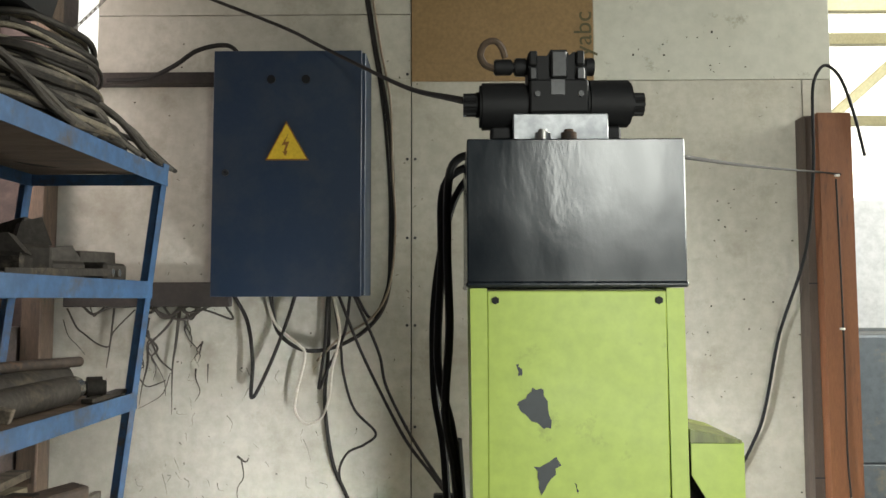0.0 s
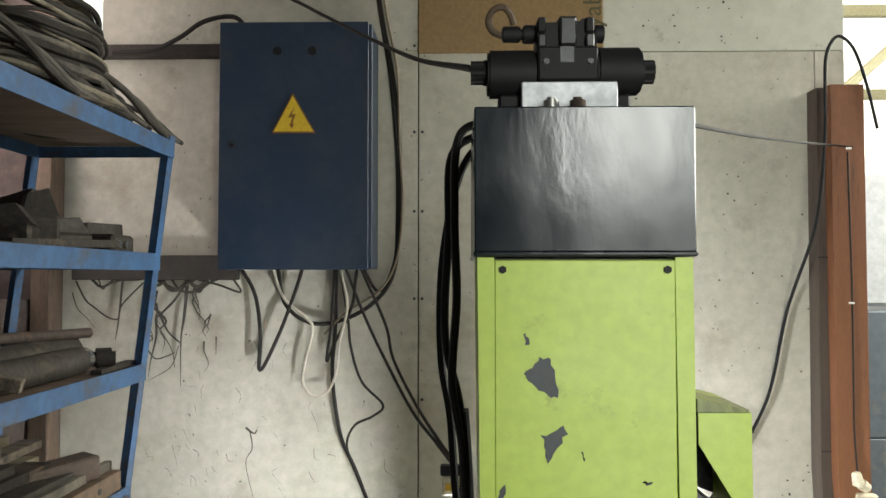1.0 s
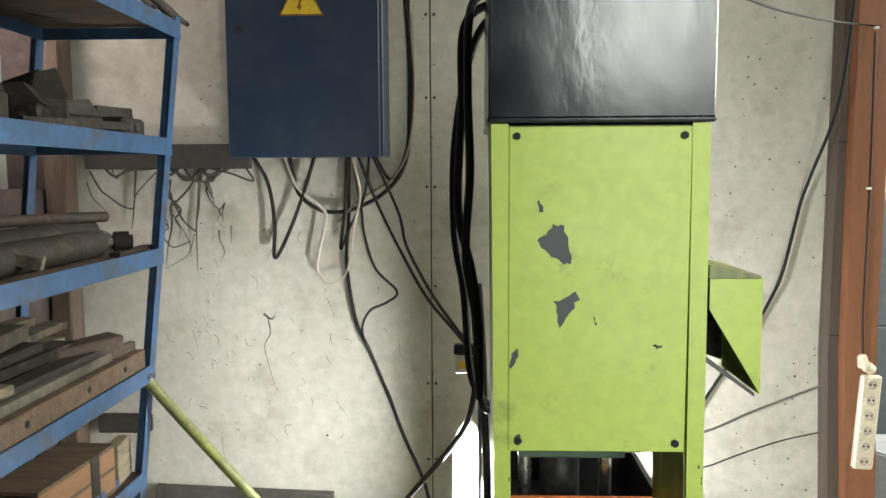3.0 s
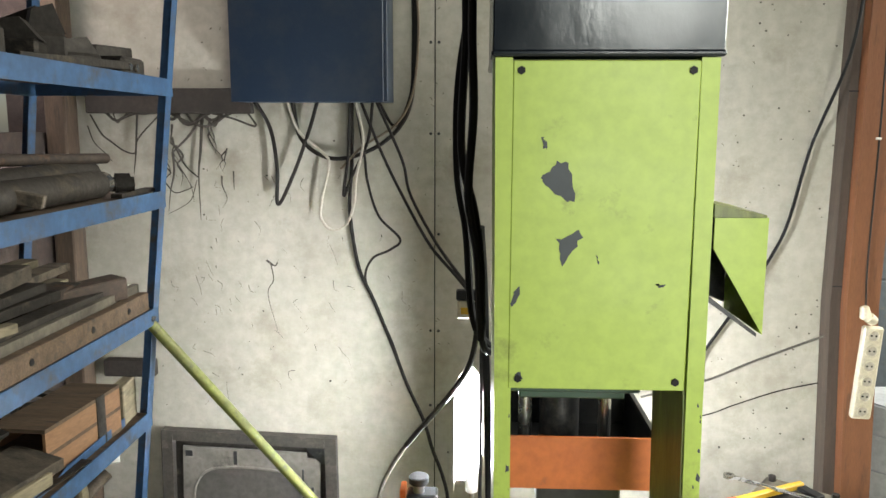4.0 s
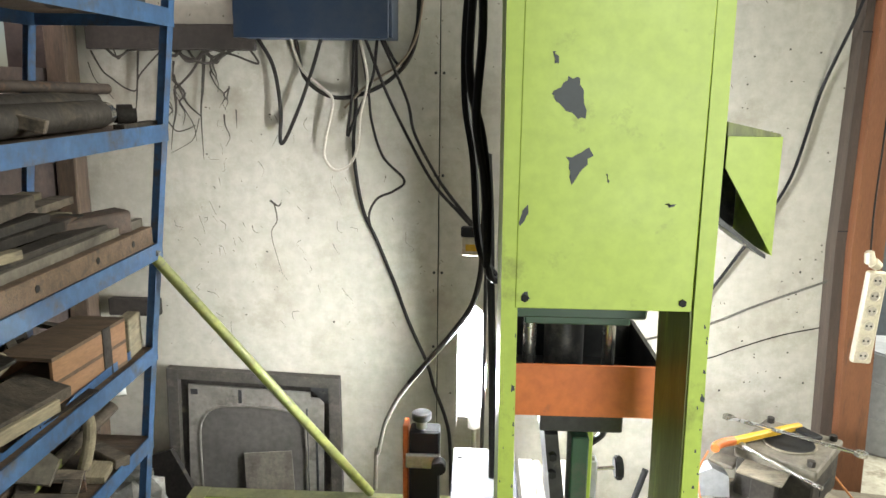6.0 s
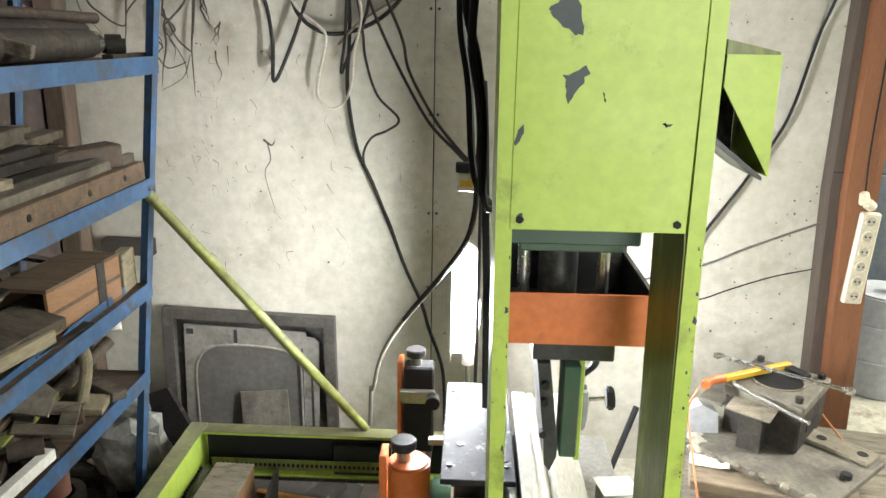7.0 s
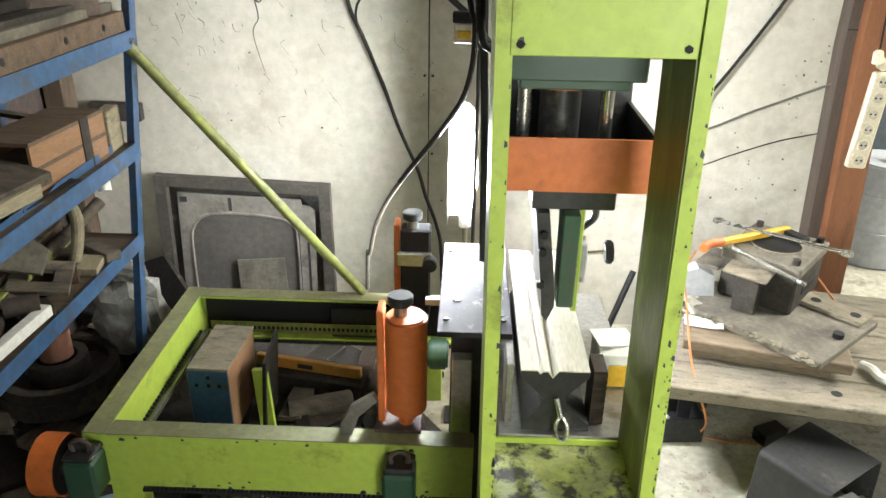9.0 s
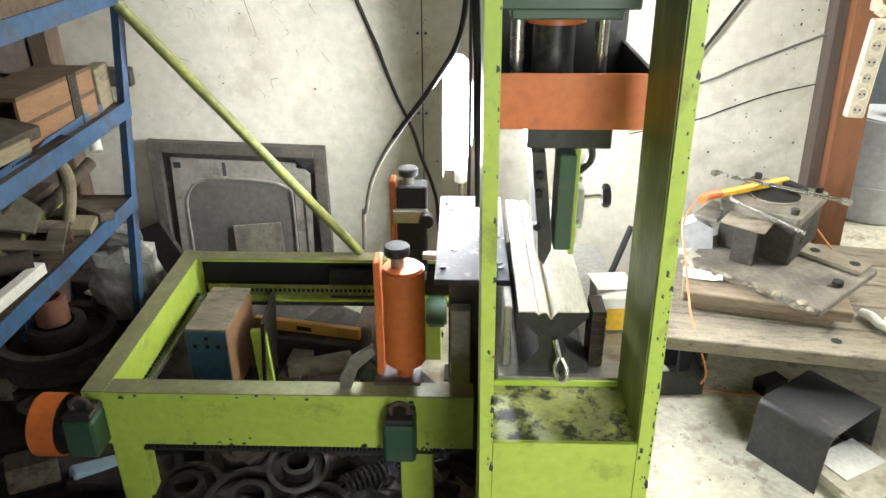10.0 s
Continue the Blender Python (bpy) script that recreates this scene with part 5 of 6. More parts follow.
inner = [(p[0] * 0.965 if abs(p[0]) > 0.13 else p[0] * 0.98, p[1] - (0.004 if p[1] > 0.1 else 0)) for p in outer]
part("sheet", prism(outer + inner[::-1], -0.117, 0.117), DARK_STEEL, U, local=True, angle=50)
single("concrete_slab", box(-0.16, -0.10, 0, 0.16, 0.10, 0.035, 0.008, m=pose(1.06, 0.70, 0.0, 0, 0, 25)), CONCRETE, "broken concrete slab on the floor", "slab")
single("white_sheet", box(-0.09, -0.06, 0, 0.09, 0.06, 0.003, 0, m=pose(1.02, 0.735, 0.036, 0, 0, 28)), WHITE_PAPER, "white card lying on the slab", "card")
tr = thing("metal_tray", "black open metal tray on the floor", "tray", (0.53, 1.18, 0), rot=(0, 0, 4))
for args in ((-0.15, -0.09, 0, 0.14, -0.086, 0.10), (-0.15, 0.086, 0, 0.14, 0.09, 0.10), (0.136, -0.0858, 0, 0.14, 0.0858, 0.10), (-0.15, -0.0858, 0, -0.146, 0.0858, 0.10), (-0.1458, -0.0858, 0, 0.1358, 0.0858, 0.004)):
    part("tray_side", box(*args), DARK_STEEL, tr, local=True)
single("white_block", box(-0.05, -0.045, 0, 0.05, 0.045, 0.075, 0.003, m=pose(0.50, 1.16, 0.0045, 0, 0, 20)), WHITE_PAPER, "white foam block in the tray", "foam block")
gr = thing("angle_grinder", "black angle grinder behind the tray", "angle grinder", (0.66, 1.36, 0.04))
part("motor_body", tube([(0.62, 1.40, 0.05), (0.66, 1.35, 0.055), (0.70, 1.30, 0.05)], 0.035, 14), BLACK, gr)
part("gear_head", cyl((0.71, 1.29, 0.02), (0.71, 1.29, 0.08), 0.033, seg=18, bevel=0.006), DARK_STEEL, gr)
part("side_handle", cyl((0.72, 1.30, 0.05), (0.80, 1.33, 0.05), 0.012, seg=12), BLACK, gr)
bk = thing("square_tube_offcut", "dark square tube offcut on the floor", "tube offcut", (0.92, 1.13, 0), rot=(0, 0, 25))
part("wall", box(-0.05, -0.03, 0, 0.05, -0.026, 0.05), SCRAP, bk, local=True)
part("wall", box(-0.05, 0.026, 0, 0.05, 0.03, 0.05), SCRAP, bk, local=True)
part("wall", box(-0.05, -0.0258, 0.046, 0.05, 0.0258, 0.05), SCRAP, bk, local=True)
part("wall", box(-0.05, -0.0258, 0.0, 0.05, 0.0258, 0.004), SCRAP, bk, local=True)
single("bolt_stub", cyl((0.905, 1.055, 0.008), (0.93, 1.03, 0.008), 0.008, seg=8), WIRE_ORANGE, "small pink-brown stub on the floor", "stub")

# ---- scrap: kinds of things for rack and floor ----
def offcut(at, size, rot=(0, 0, 0), material=None, label="dusty sawn wood offcut", group="wood offcuts", name="wood_offcut"):
    sx, sy, sz = size
    ob = single(name, box(-sx / 2, -sy / 2, 0, sx / 2, sy / 2, sz, min(size) * 0.08), material or SCRAP_WOOD, label, "offcut", group)
    ob.matrix_world = pose(*at, *rot)
    return ob


def pipe(a, b, r, wall_=0.2, material=None, label="dusty steel pipe end", group="pipes"):
    return single("pipe", ring(a, b, r, r * (1 - wall_), 20), material or SCRAP, label, "pipe", group)


def flange(at, r, h, rot=(0, 0, 0), material=None, label="greasy cast iron flange", group="flanges"):
    e = thing("flange", label, "flange", at, group, rot=rot)
    part("disc", ring((0, 0, 0), (0, 0, h * 0.45), r, r * 0.35, 32), material or SCRAP, e, local=True)
    part("rim", ring((0, 0, h * 0.4505), (0, 0, h * 0.75), r * 0.98, r * 0.82, 32), material or SCRAP, e, local=True)
    part("boss", ring((0, 0, h * 0.4505), (0, 0, h), r * 0.5, r * 0.34, 24), material or SCRAP, e, local=True)
    return e


def bracket(at, s, rot=(0, 0, 0), label="dark bent steel bracket"):
    ob = single("bracket", prism([(-s, 0), (s, 0), (s, s * 0.15), (-s * 0.8, s * 0.15), (-s * 0.55, s * 0.8), (-s * 0.7, s * 0.85)], -s * 0.45, s * 0.45), SCRAP, label, "bracket", "brackets")
    ob.matrix_world = pose(*at, *rot)
    return ob


def washer_plate(at, s, rot=(0, 0, 0), label="grey steel window plate with a square hole"):
    e = thing("window_plate", label, "steel plate", at, "window plates", rot=rot)
    for a in ((-s, -s, s, -s * 0.4), (-s, s * 0.4, s, s), (-s, -s * 0.398, -s * 0.4, s * 0.398), (s * 0.4, -s * 0.398, s, s * 0.398)):
        part("bar", box(a[0], a[1], 0, a[2], a[3], s * 0.2, 0.002), SCRAP_WOOD, e, local=True)
    return e


rng = random.Random(21)
# top shelf: coils of old hose and cable
for k in range(30):
    r = 0.178 - 0.0026 * k + rng.uniform(-0.016, 0.010)
    cx, cy, cz = rx(2.385) - 0.20 + rng.uniform(-0.016, 0.016), 0.70 + rng.uniform(-0.03, 0.03), 2.390 + k * 0.0095
    pts = [(cx + r * math.cos(a), cy + r * 1.75 * math.sin(a), cz + 0.007 * math.sin(2 * a + k) + 0.004 * math.sin(5 * a)) for a in [i * math.pi / 8 + k for i in range(17)]]
    single("hose_coil", tube(pts, rng.choice((0.005, 0.006, 0.008, 0.011)), 8, 4), (WIRE, SCRAP, FRAME_IRON, SCRAP, PLANK, WIRE)[k % 6], "coil of dusty old hose on the rack", "hose", "hose coils")
for k in range(9):
    y0, up = 0.28 + k * 0.085, rng.uniform(0.02, 0.10)
    single("hose_end", tube([(rx(2.385) - 0.10, y0, 2.44 + up), (rx(2.385) - 0.05, y0 + 0.09, 2.43 + up * 0.6), (rx(2.385) - 0.022, y0 + 0.18, 2.405 + up * 0.2), (rx(2.385) - 0.012, y0 + rng.uniform(0.22, 0.30), 2.398)], rng.choice((0.007, 0.010, 0.013)), 9), (SCRAP, FRAME_IRON, WIRE)[k % 3], "loose dusty hose end over the shelf edge", "hose", "hose ends")
single("cloth_sack", prism([(-0.14, 0), (0.15, 0), (0.17, 0.07), (0.10, 0.15), (-0.02, 0.17), (-0.13, 0.11)], -0.2, 0.2), BLACK, "black sack lying on the hose coils", "sack").location = (rx(2.385) - 0.24, 0.42, 2.66)

# second shelf: brackets and dark castings
for k in range(9):
    y = 0.34 + k * 0.075
    bracket((rx(2.055) - 0.07 - rng.uniform(0, 0.2), y, 2.052), rng.uniform(0.05, 0.085), (rng.uniform(-6, 6), 0, rng.uniform(0, 360)))
single("terminal_block", box(rx(2.055) - 0.10, 0.86, 2.052, rx(2.055) - 0.03, 0.99, 2.102, 0.008), SCRAP, "dark terminal block with bright screws", "terminal block")
for y in (0.885, 0.925):
    single("screw_head", cyl((rx(2.055) - 0.028, y, 2.075), (rx(2.055) - 0.022, y, 2.075), 0.010, seg=12), STEEL_BRIGHT, "bright screw head on the terminal block", "screw", "bright screws")
offcut((rx(2.055) - 0.03, 0.62, 2.056), (0.03, 0.42, 0.02), (2, 0, -4), SCRAP, "dusty strip hanging over the shelf", "flat bars", "flat_bar")
flange((rx(2.055) - 0.22, 0.82, 2.052), 0.07, 0.08)

for k, (y, h, w) in enumerate(((0.40, 0.13, 0.10), (0.55, 0.10, 0.12), (0.68, 0.15, 0.08), (0.80, 0.09, 0.10))):
    cs = thing("iron_casting", "dark dusty iron casting on the rack", "casting", (rx(2.055) - 0.13, y, 2.051), "iron castings", rot=(0, 0, 20 * k))
    part("block", box(-w / 2, -w / 2, 0, w / 2, w / 2, h * 0.55, 0.008), SCRAP, cs, local=True)
    part("lug", prism([(-w / 2, h * 0.551), (w / 2, h * 0.551), (w * 0.2, h), (-w * 0.35, h * 0.9)], -w / 3, w / 3), SCRAP, cs, local=True)
# third shelf: rollers and pipes
pipe((rx(1.735) - 0.07, 0.20, 1.772), (rx(1.735) - 0.07, 0.83, 1.772), 0.036, 0.3, SCRAP, "dusty grey roller on the rack")
pipe((rx(1.735) - 0.15, 0.25, 1.778), (rx(1.735) - 0.14, 0.92, 1.790), 0.042, 0.15, SCRAP, "dusty pipe on the rack")
pipe((rx(1.735) - 0.23, 0.30, 1.850), (rx(1.735) - 0.10, 0.95, 1.835), 0.014, 0.3, RUST, "thin rusty pipe across the rack")
single("bright_cap", cyl((rx(1.735) - 0.07, 0.835, 1.772), (rx(1.735) - 0.07, 0.872, 1.774), 0.030, seg=18, bevel=0.004), STEEL_BRIGHT, "bright steel end cap", "cap")
single("rubber_ball_joint", cyl((rx(1.735) - 0.08, 0.93, 1.765), (rx(1.735) - 0.03, 0.96, 1.765), 0.030, seg=18, bevel=0.01), SCRAP, "dark ball joint on the rack", "joint")
offcut((rx(1.735) - 0.04, 0.98, 1.733), (0.03, 0.24, 0.012), (0, 0, 3), SCRAP, "thin flat bar on the rack", "flat bars", "flat_bar")

# fourth shelf: stacked boards and bars
# x behind the front edge, middle y, z, width, length, height, turn, material, what it is
for dx, y, z, w, ln, h, turn, m, what in (
        (-0.052, 0.61, 1.384, 0.020, 0.92, 0.076, 0.3, IRON, "dusty grey steel angle bar"),
        (-0.100, 0.58, 1.384, 0.070, 0.78, 0.060, 1.0, SCRAP, "greasy dark steel bar"),
        (-0.098, 0.56, 1.445, 0.060, 0.72, 0.028, -1.5, SCRAP, "greasy dark flat bar"),
        (-0.185, 0.60, 1.384, 0.080, 0.86, 0.050, 0.0, SCRAP_WOOD, "dusty brown board"),
        (-0.165, 0.55, 1.475, 0.075, 0.66, 0.026, -2.0, SCRAP, "dark oily board"),
        (-0.170, 0.50, 1.502, 0.070, 0.52, 0.024, 2.0, SCRAP, "dark oily board"),
        (-0.280, 0.62, 1.384, 0.080, 0.80, 0.070, 1.0, SCRAP_WOOD, "dusty brown board"),
        (-0.290, 0.66, 1.455, 0.090, 0.74, 0.030, -2.0, PALE_WOOD, "pale dusty plank"),
        (-0.300, 0.74, 1.486, 0.070, 0.66, 0.018, 3.0, PALE_WOOD, "pale dusty plank"),
        (-0.240, 0.80, 1.505, 0.060, 0.46, 0.022, 4.0, SCRAP_WOOD, "dusty brown plank"),
        (-0.350, 0.83, 1.505, 0.055, 0.42, 0.030, 1.0, PALE_WOOD, "pale dusty plank"),
        (-0.130, 0.27, 1.527, 0.110, 0.30, 0.052, -3.0, PALE_WOOD, "short pale thick board"),
        (-0.215, 0.62, 1.530, 0.110, 0.28, 0.040, 9.0, SCRAP_WOOD, "short brown wood block"),
        (-0.075, 0.34, 1.474, 0.030, 0.26, 0.022, -9.0, PALE_WOOD, "short split stick"),
        (-0.250, 0.26, 1.585, 0.150, 0.34, 0.008, 6.0, SCRAP, "dark curled sheet"),
        (-0.230, 0.28, 1.600, 0.150, 0.30, 0.006, -8.0, SCRAP, "dark curled sheet")):
    offcut((rx(1.385) + dx, y, z), (w, ln, h), (rng.uniform(-0.6, 0.6), rng.uniform(-2, 2), turn), m, what + " stacked on the rack", "stacked boards", "stacked_board")
ob = offcut((rx(1.385) - 0.022, 0.62, 1.384), (0.03, 0.86, 0.055), (0, 0, 0), TIMBER, "drilled wooden bar along the shelf edge", "flat bars", "drilled_bar")
for y in (0.45, 0.72, 0.92):
    single("drill_hole", cyl((rx(1.385) - 0.0068, y, 1.412), (rx(1.385) - 0.0058, y, 1.412), 0.009, seg=12), BLACK, "dark drilled hole in the bar", "hole", "drill holes")

# fifth shelf: wooden box, tubes, offcuts
bx = thing("wooden_box", "open-ended double wooden box on the rack", "wooden box", (rx(1.055) - 0.11, 0.78, 1.052), rot=(0, 0, -4))
for z in (0.0, 0.064, 0.128):
    part("board", box(-0.075, -0.17, z, 0.075, 0.17, z + 0.010), TIMBER, bx, local=True)
for x in (-0.075, 0.067):
    for z in (0.0105, 0.0745):
        part("side", box(x, -0.17, z, x + 0.008, 0.17, z + 0.053), mat("orange_brown_ply", (0.30, 0.16, 0.08), (0.22, 0.12, 0.06), 6, 0.8, 0.7, 0, 50, 0.2, None, 0, 3, (5, 1, 5)) if "orange_brown_ply" not in bpy.data.materials else bpy.data.materials["orange_brown_ply"], bx, local=True)
part("strap", box(0.0755, 0.05, 0.0, 0.0775, 0.09, 0.139), SCRAP, bx, local=True)
for dx, y, z, w, ln, h, rot, m, what in (
        (-0.110, 0.44, 1.100, 0.150, 0.34, 0.030, (4, 6, -16), SCRAP_WOOD, "thick brown board leaning"),
        (-0.060, 0.40, 1.078, 0.060, 0.30, 0.034, (3, 4, -14), PALE_WOOD, "pale sawn board edge"),
        (-0.150, 0.58, 1.070, 0.180, 0.24, 0.006, (2, 5, 20), SCRAP, "dark steel sheet scrap"),
        (-0.075, 0.60, 1.062, 0.120, 0.26, 0.004, (0, 3, -8), SCRAP, "dark steel sheet scrap"),
        (-0.220, 0.42, 1.200, 0.190, 0.30, 0.010, (6, 9, -10), SCRAP, "dark grey sheet offcut"),
        (-0.250, 0.40, 1.052, 0.180, 0.36, 0.145, (0, 0, 4), SCRAP, "dark greasy block"),
        (-0.330, 0.90, 1.052, 0.018, 0.10, 0.250, (0, 3, 2), SCRAP_WOOD, "upright brown plywood offcut"),
        (-0.335, 0.77, 1.052, 0.018, 0.09, 0.260, (0, -2, -4), SCRAP_WOOD, "upright brown plywood offcut"),
        (-0.260, 0.80, 1.052, 0.050, 0.22, 0.120, (0, 0, 30), SCRAP, "dark tangled scrap block"),
        (-0.250, 0.92, 1.165, 0.030, 0.22, 0.012, (0, 4, 70), IRON, "short grey rod"),
        (-0.220, 0.72, 1.175, 0.025, 0.18, 0.012, (3, 0, 40), IRON, "short grey rod"),
        (-0.050, 1.02, 1.052, 0.040, 0.10, 0.120, (0, 0, 5), PALE_WOOD, "pale wood block")):
    offcut((rx(1.055) + dx, y, z), (w, ln, h), rot, m, what + " on the rack", "shelf offcuts", "offcut_board")
pipe((rx(1.055) - 0.135, 0.28, 1.165), (rx(1.055) - 0.175, 0.60, 1.180), 0.026, 0.25, PALE_WOOD, "pale cardboard tube on the rack")
single("torn_sheet", prism([(0.30, 1.052), (0.98, 1.052), (0.98, 1.078), (0.66, 1.074), (0.60, 1.060), (0.56, 1.072), (0.36, 1.066), (0.33, 1.084), (0.30, 1.080)], rx(1.055) - 0.030, rx(1.055) - 0.027, "x"), BLUE_RACK, "torn blue sheet edge lying along the shelf", "sheet metal")
for k in range(8):
    single("bent_strap", tube([(rx(1.055) - 0.3, 0.6 + 0.05 * k, 1.06), (rx(1.055) - 0.25, 0.62 + 0.05 * k, 1.10 + 0.02 * (k % 3)), (rx(1.055) - 0.2, 0.66 + 0.05 * k, 1.07)], 0.012, 7), (SCRAP, RUST)[k % 2], "bent rusty strap on the rack", "strap", "bent straps")
for k in range(3):
    offcut((rx(1.055) - 0.33, 0.55 + 0.17 * k, 1.052), (0.03, 0.055, 0.24), (0, rng.uniform(-4, 4), rng.uniform(-10, 10)), SCRAP_WOOD, "upright wood batten at the rack's back", "upright battens", "batten")

# sixth shelf: mixed scrap
for dx, y, z, w, ln, h, rot, m, what in (
        (-0.210, 0.70, 0.800, 0.075, 0.56, 0.030, (1, 3, 4), TIMBER, "long brown plank"),
        (-0.145, 0.74, 0.790, 0.032, 0.46, 0.026, (1, 2, 2), GREEN_SHADED, "worn green bar"),
        (-0.260, 0.72, 0.752, 0.160, 0.60, 0.046, (0, 0, 2), SCRAP, "dark greasy slab"),
        (-0.100, 0.80, 0.752, 0.060, 0.16, 0.040, (4, -3, 30), RUST, "rusty block"),
        (-0.060, 0.92, 0.752, 0.050, 0.14, 0.030, (2, 4, 60), SCRAP_WOOD, "dusty flat offcut"),
        (-0.045, 0.83, 0.752, 0.060, 0.09, 0.022, (3, 5, 10), PALE_WOOD, "pale cast piece"),
        (-0.190, 0.46, 0.790, 0.110, 0.24, 0.020, (3, 8, -14), SCRAP_WOOD, "dusty flat board"),
        (-0.120, 0.45, 0.760, 0.070, 0.16, 0.035, (-3, 4, 24), RUST, "rusty block"),
        (-0.290, 0.50, 0.860, 0.150, 0.26, 0.010, (8, 10, 12), SCRAP, "dark sheet offcut"),
        (-0.070, 0.56, 0.752, 0.090, 0.10, 0.030, (0, 0, 44), SCRAP, "dark steel lump"),
        (-0.320, 0.95, 0.752, 0.060, 0.20, 0.090, (0, 0, 8), SCRAP_WOOD, "dusty wood block")):
    offcut((rx(0.755) + dx, y, z), (w, ln, h), rot, m, what + " on the low shelf", "scrap blocks", "scrap_block")
single("split_casting", prism([(-0.085, 0.0), (0.07, -0.015), (0.085, 0.05), (0.035, 0.085), (0.0, 0.028), (-0.03, 0.075), (-0.06, 0.06)], -0.014, 0.014), IRON, "pale notched casting leaning on the low shelf", "casting").matrix_world = pose(rx(0.755) - 0.14, 0.62, 0.835, -38, 8, 18)
single("curved_hose", tube([(rx(0.755) - 0.16, 0.86, 0.955), (rx(0.755) - 0.11, 0.87, 0.945), (rx(0.755) - 0.075, 0.86, 0.905), (rx(0.755) - 0.065, 0.83, 0.845), (rx(0.755) - 0.07, 0.80, 0.785)], 0.017, 12), PALE_WOOD, "pale bent hose on the low shelf", "hose")
washer_plate((rx(0.755) - 0.09, 0.66, 0.80), 0.075, (8, 10, 20))
flange((rx(0.755) - 0.22, 0.62, 0.78), 0.07, 0.06, (20, 10, 0), SCRAP_WOOD, "pale cast plate on the low shelf")
pipe((rx(0.755) - 0.15, 0.80, 0.80), (rx(0.755) - 0.06, 0.98, 0.90), 0.018, 0.25, SCRAP_WOOD, "pale curved tube on the low shelf")
single("tin_can", cyl((rx(0.755) - 0.04, 0.985, 0.93), (rx(0.755) - 0.06, 1.02, 1.0), 0.018, seg=16), WHITE_PAPER, "white spray tin wedged on the rack", "tin")
offcut((rx(0.755) - 0.03, 0.40, 0.76), (0.03, 0.30, 0.03), (0, 0, -3), WHITE_PAPER, "pale bar at the shelf edge", "scrap blocks", "scrap_block")
pipe((rx(0.755) - 0.10, 0.50, 0.80), (rx(0.755) - 0.03, 0.54, 0.80), 0.025, 0.4, RUST, "rusty pipe stub on the low shelf")
SACK = mat("crumpled_foil_sack", (0.46, 0.455, 0.43), (0.20, 0.195, 0.18), 16, 1.0, 0.45, 0.2, 30, 0.9)


def crumpled(cx, cy, cz, sx, sy, sz, seed, bm=None):
    """A slumped bag with creased sides."""
    bm = bm or bmesh.new()
    made = bmesh.ops.create_icosphere(bm, subdivisions=3, radius=1.0)["verts"]
    for v in made:
        p = v.co.copy()
        d = 1 + 0.34 * noise.noise(p * 1.9 + Vector((seed, 0, 0))) - 0.34 * abs(noise.noise(p * 3.6 + Vector((0, seed, 0)))) + 0.05 * noise.noise(p * 9)
        v.co = Vector((cx + sx * d * (abs(p.x) ** 0.8) * (1 if p.x > 0 else -1), cy + sy * d * p.y, cz + sz * max(p.z * d, -0.92)))
    return bm


sack = thing("cement_bag", "crumpled grey-white foil sack under the rack", "sack", (-1.42, 1.32, 0.16))
part("sack_body", crumpled(-1.42, 1.32, 0.315, 0.15, 0.09, 0.17, 3), SACK, sack, angle=24)
part("folded_mouth", crumpled(-1.40, 1.32, 0.495, 0.08, 0.05, 0.045, 8), SACK, sack, angle=24)
single("sack_prop", box(-1.56, 1.22, 0, -1.28, 1.42, 0.159, 0.01), SCRAP, "dark crate under the sack", "crate")

# under and beside the rack
flange((-1.60, 1.12, 0.12), 0.20, 0.14, (0, 0, 0), SCRAP, "large greasy flange on the floor")
flange((-1.60, 1.12, 0.0), 0.21, 0.115, (0, 0, 0), SCRAP, "large greasy flange on the floor")
single("clay_cup", ring((-1.60, 1.12, 0.262), (-1.60, 1.12, 0.36), 0.055, 0.04, 28), mat("red_brown_cast", (0.22, 0.09, 0.05), (0.16, 0.07, 0.045), 9, 0.9, 0.7, 0.1, 60, 0.3), "red-brown cast sleeve on the flanges", "sleeve")
flange((-1.42, 1.25, 0.0), 0.12, 0.10, (6, 4, 0))
for k in range(26):
    x, y = rng.uniform(-1.85, -1.22), rng.uniform(0.35, 1.75)
    offcut((x, y, rng.choice((0.0, 0.0, 0.03, 0.06))), (rng.uniform(0.05, 0.16), rng.uniform(0.10, 0.34), rng.uniform(0.02, 0.09)), (rng.uniform(-7, 7), rng.uniform(-7, 7), rng.uniform(0, 180)), (SCRAP, RUST, SCRAP, SCRAP_WOOD)[k % 4], "greasy scrap iron on the dark floor", "floor scrap", "scrap_iron")
for k in range(8):
    s = rng.uniform(0.05, 0.09)
    single("cable_offcut", tube([(-1.45 + rng.uniform(-0.1, 0.1) + s * math.cos(a), 1.42 + s * math.sin(a), 0.20 + 0.008 * k) for a in [i * 0.9 for i in range(7)]], 0.007, 7, 4), (PLASTIC, PLANK, RUST)[k % 3], "coiled pale cable offcut", "cable", "cable offcuts")
offcut((-1.45, 1.42, 0.0), (0.34, 0.26, 0.19), (0, 0, 12), SCRAP, "dark greasy box under the cable offcuts", "floor boxes", "scrap_box")
bt = single("painted_offcut", box(-0.08, -0.03, 0, 0.08, 0.03, 0.05, 0.006), BASEBLUE, "pale blue smeared steel offcut on the floor", "offcut")
bt.matrix_world = pose(-1.27, 0.62, 0.02, 0, 12, 40)

# inside and below the gauge frame
bb = thing("control_box", "blue-fronted timber control box inside the frame", "control box", (-0.99, 0.99, 0.0), rot=(0, 0, -2))
part("case", box(-0.065, -0.07, 0.10, 0.065, 0.20, 0.355, 0.004), bpy.data.materials["orange_brown_ply"], bb, local=True)
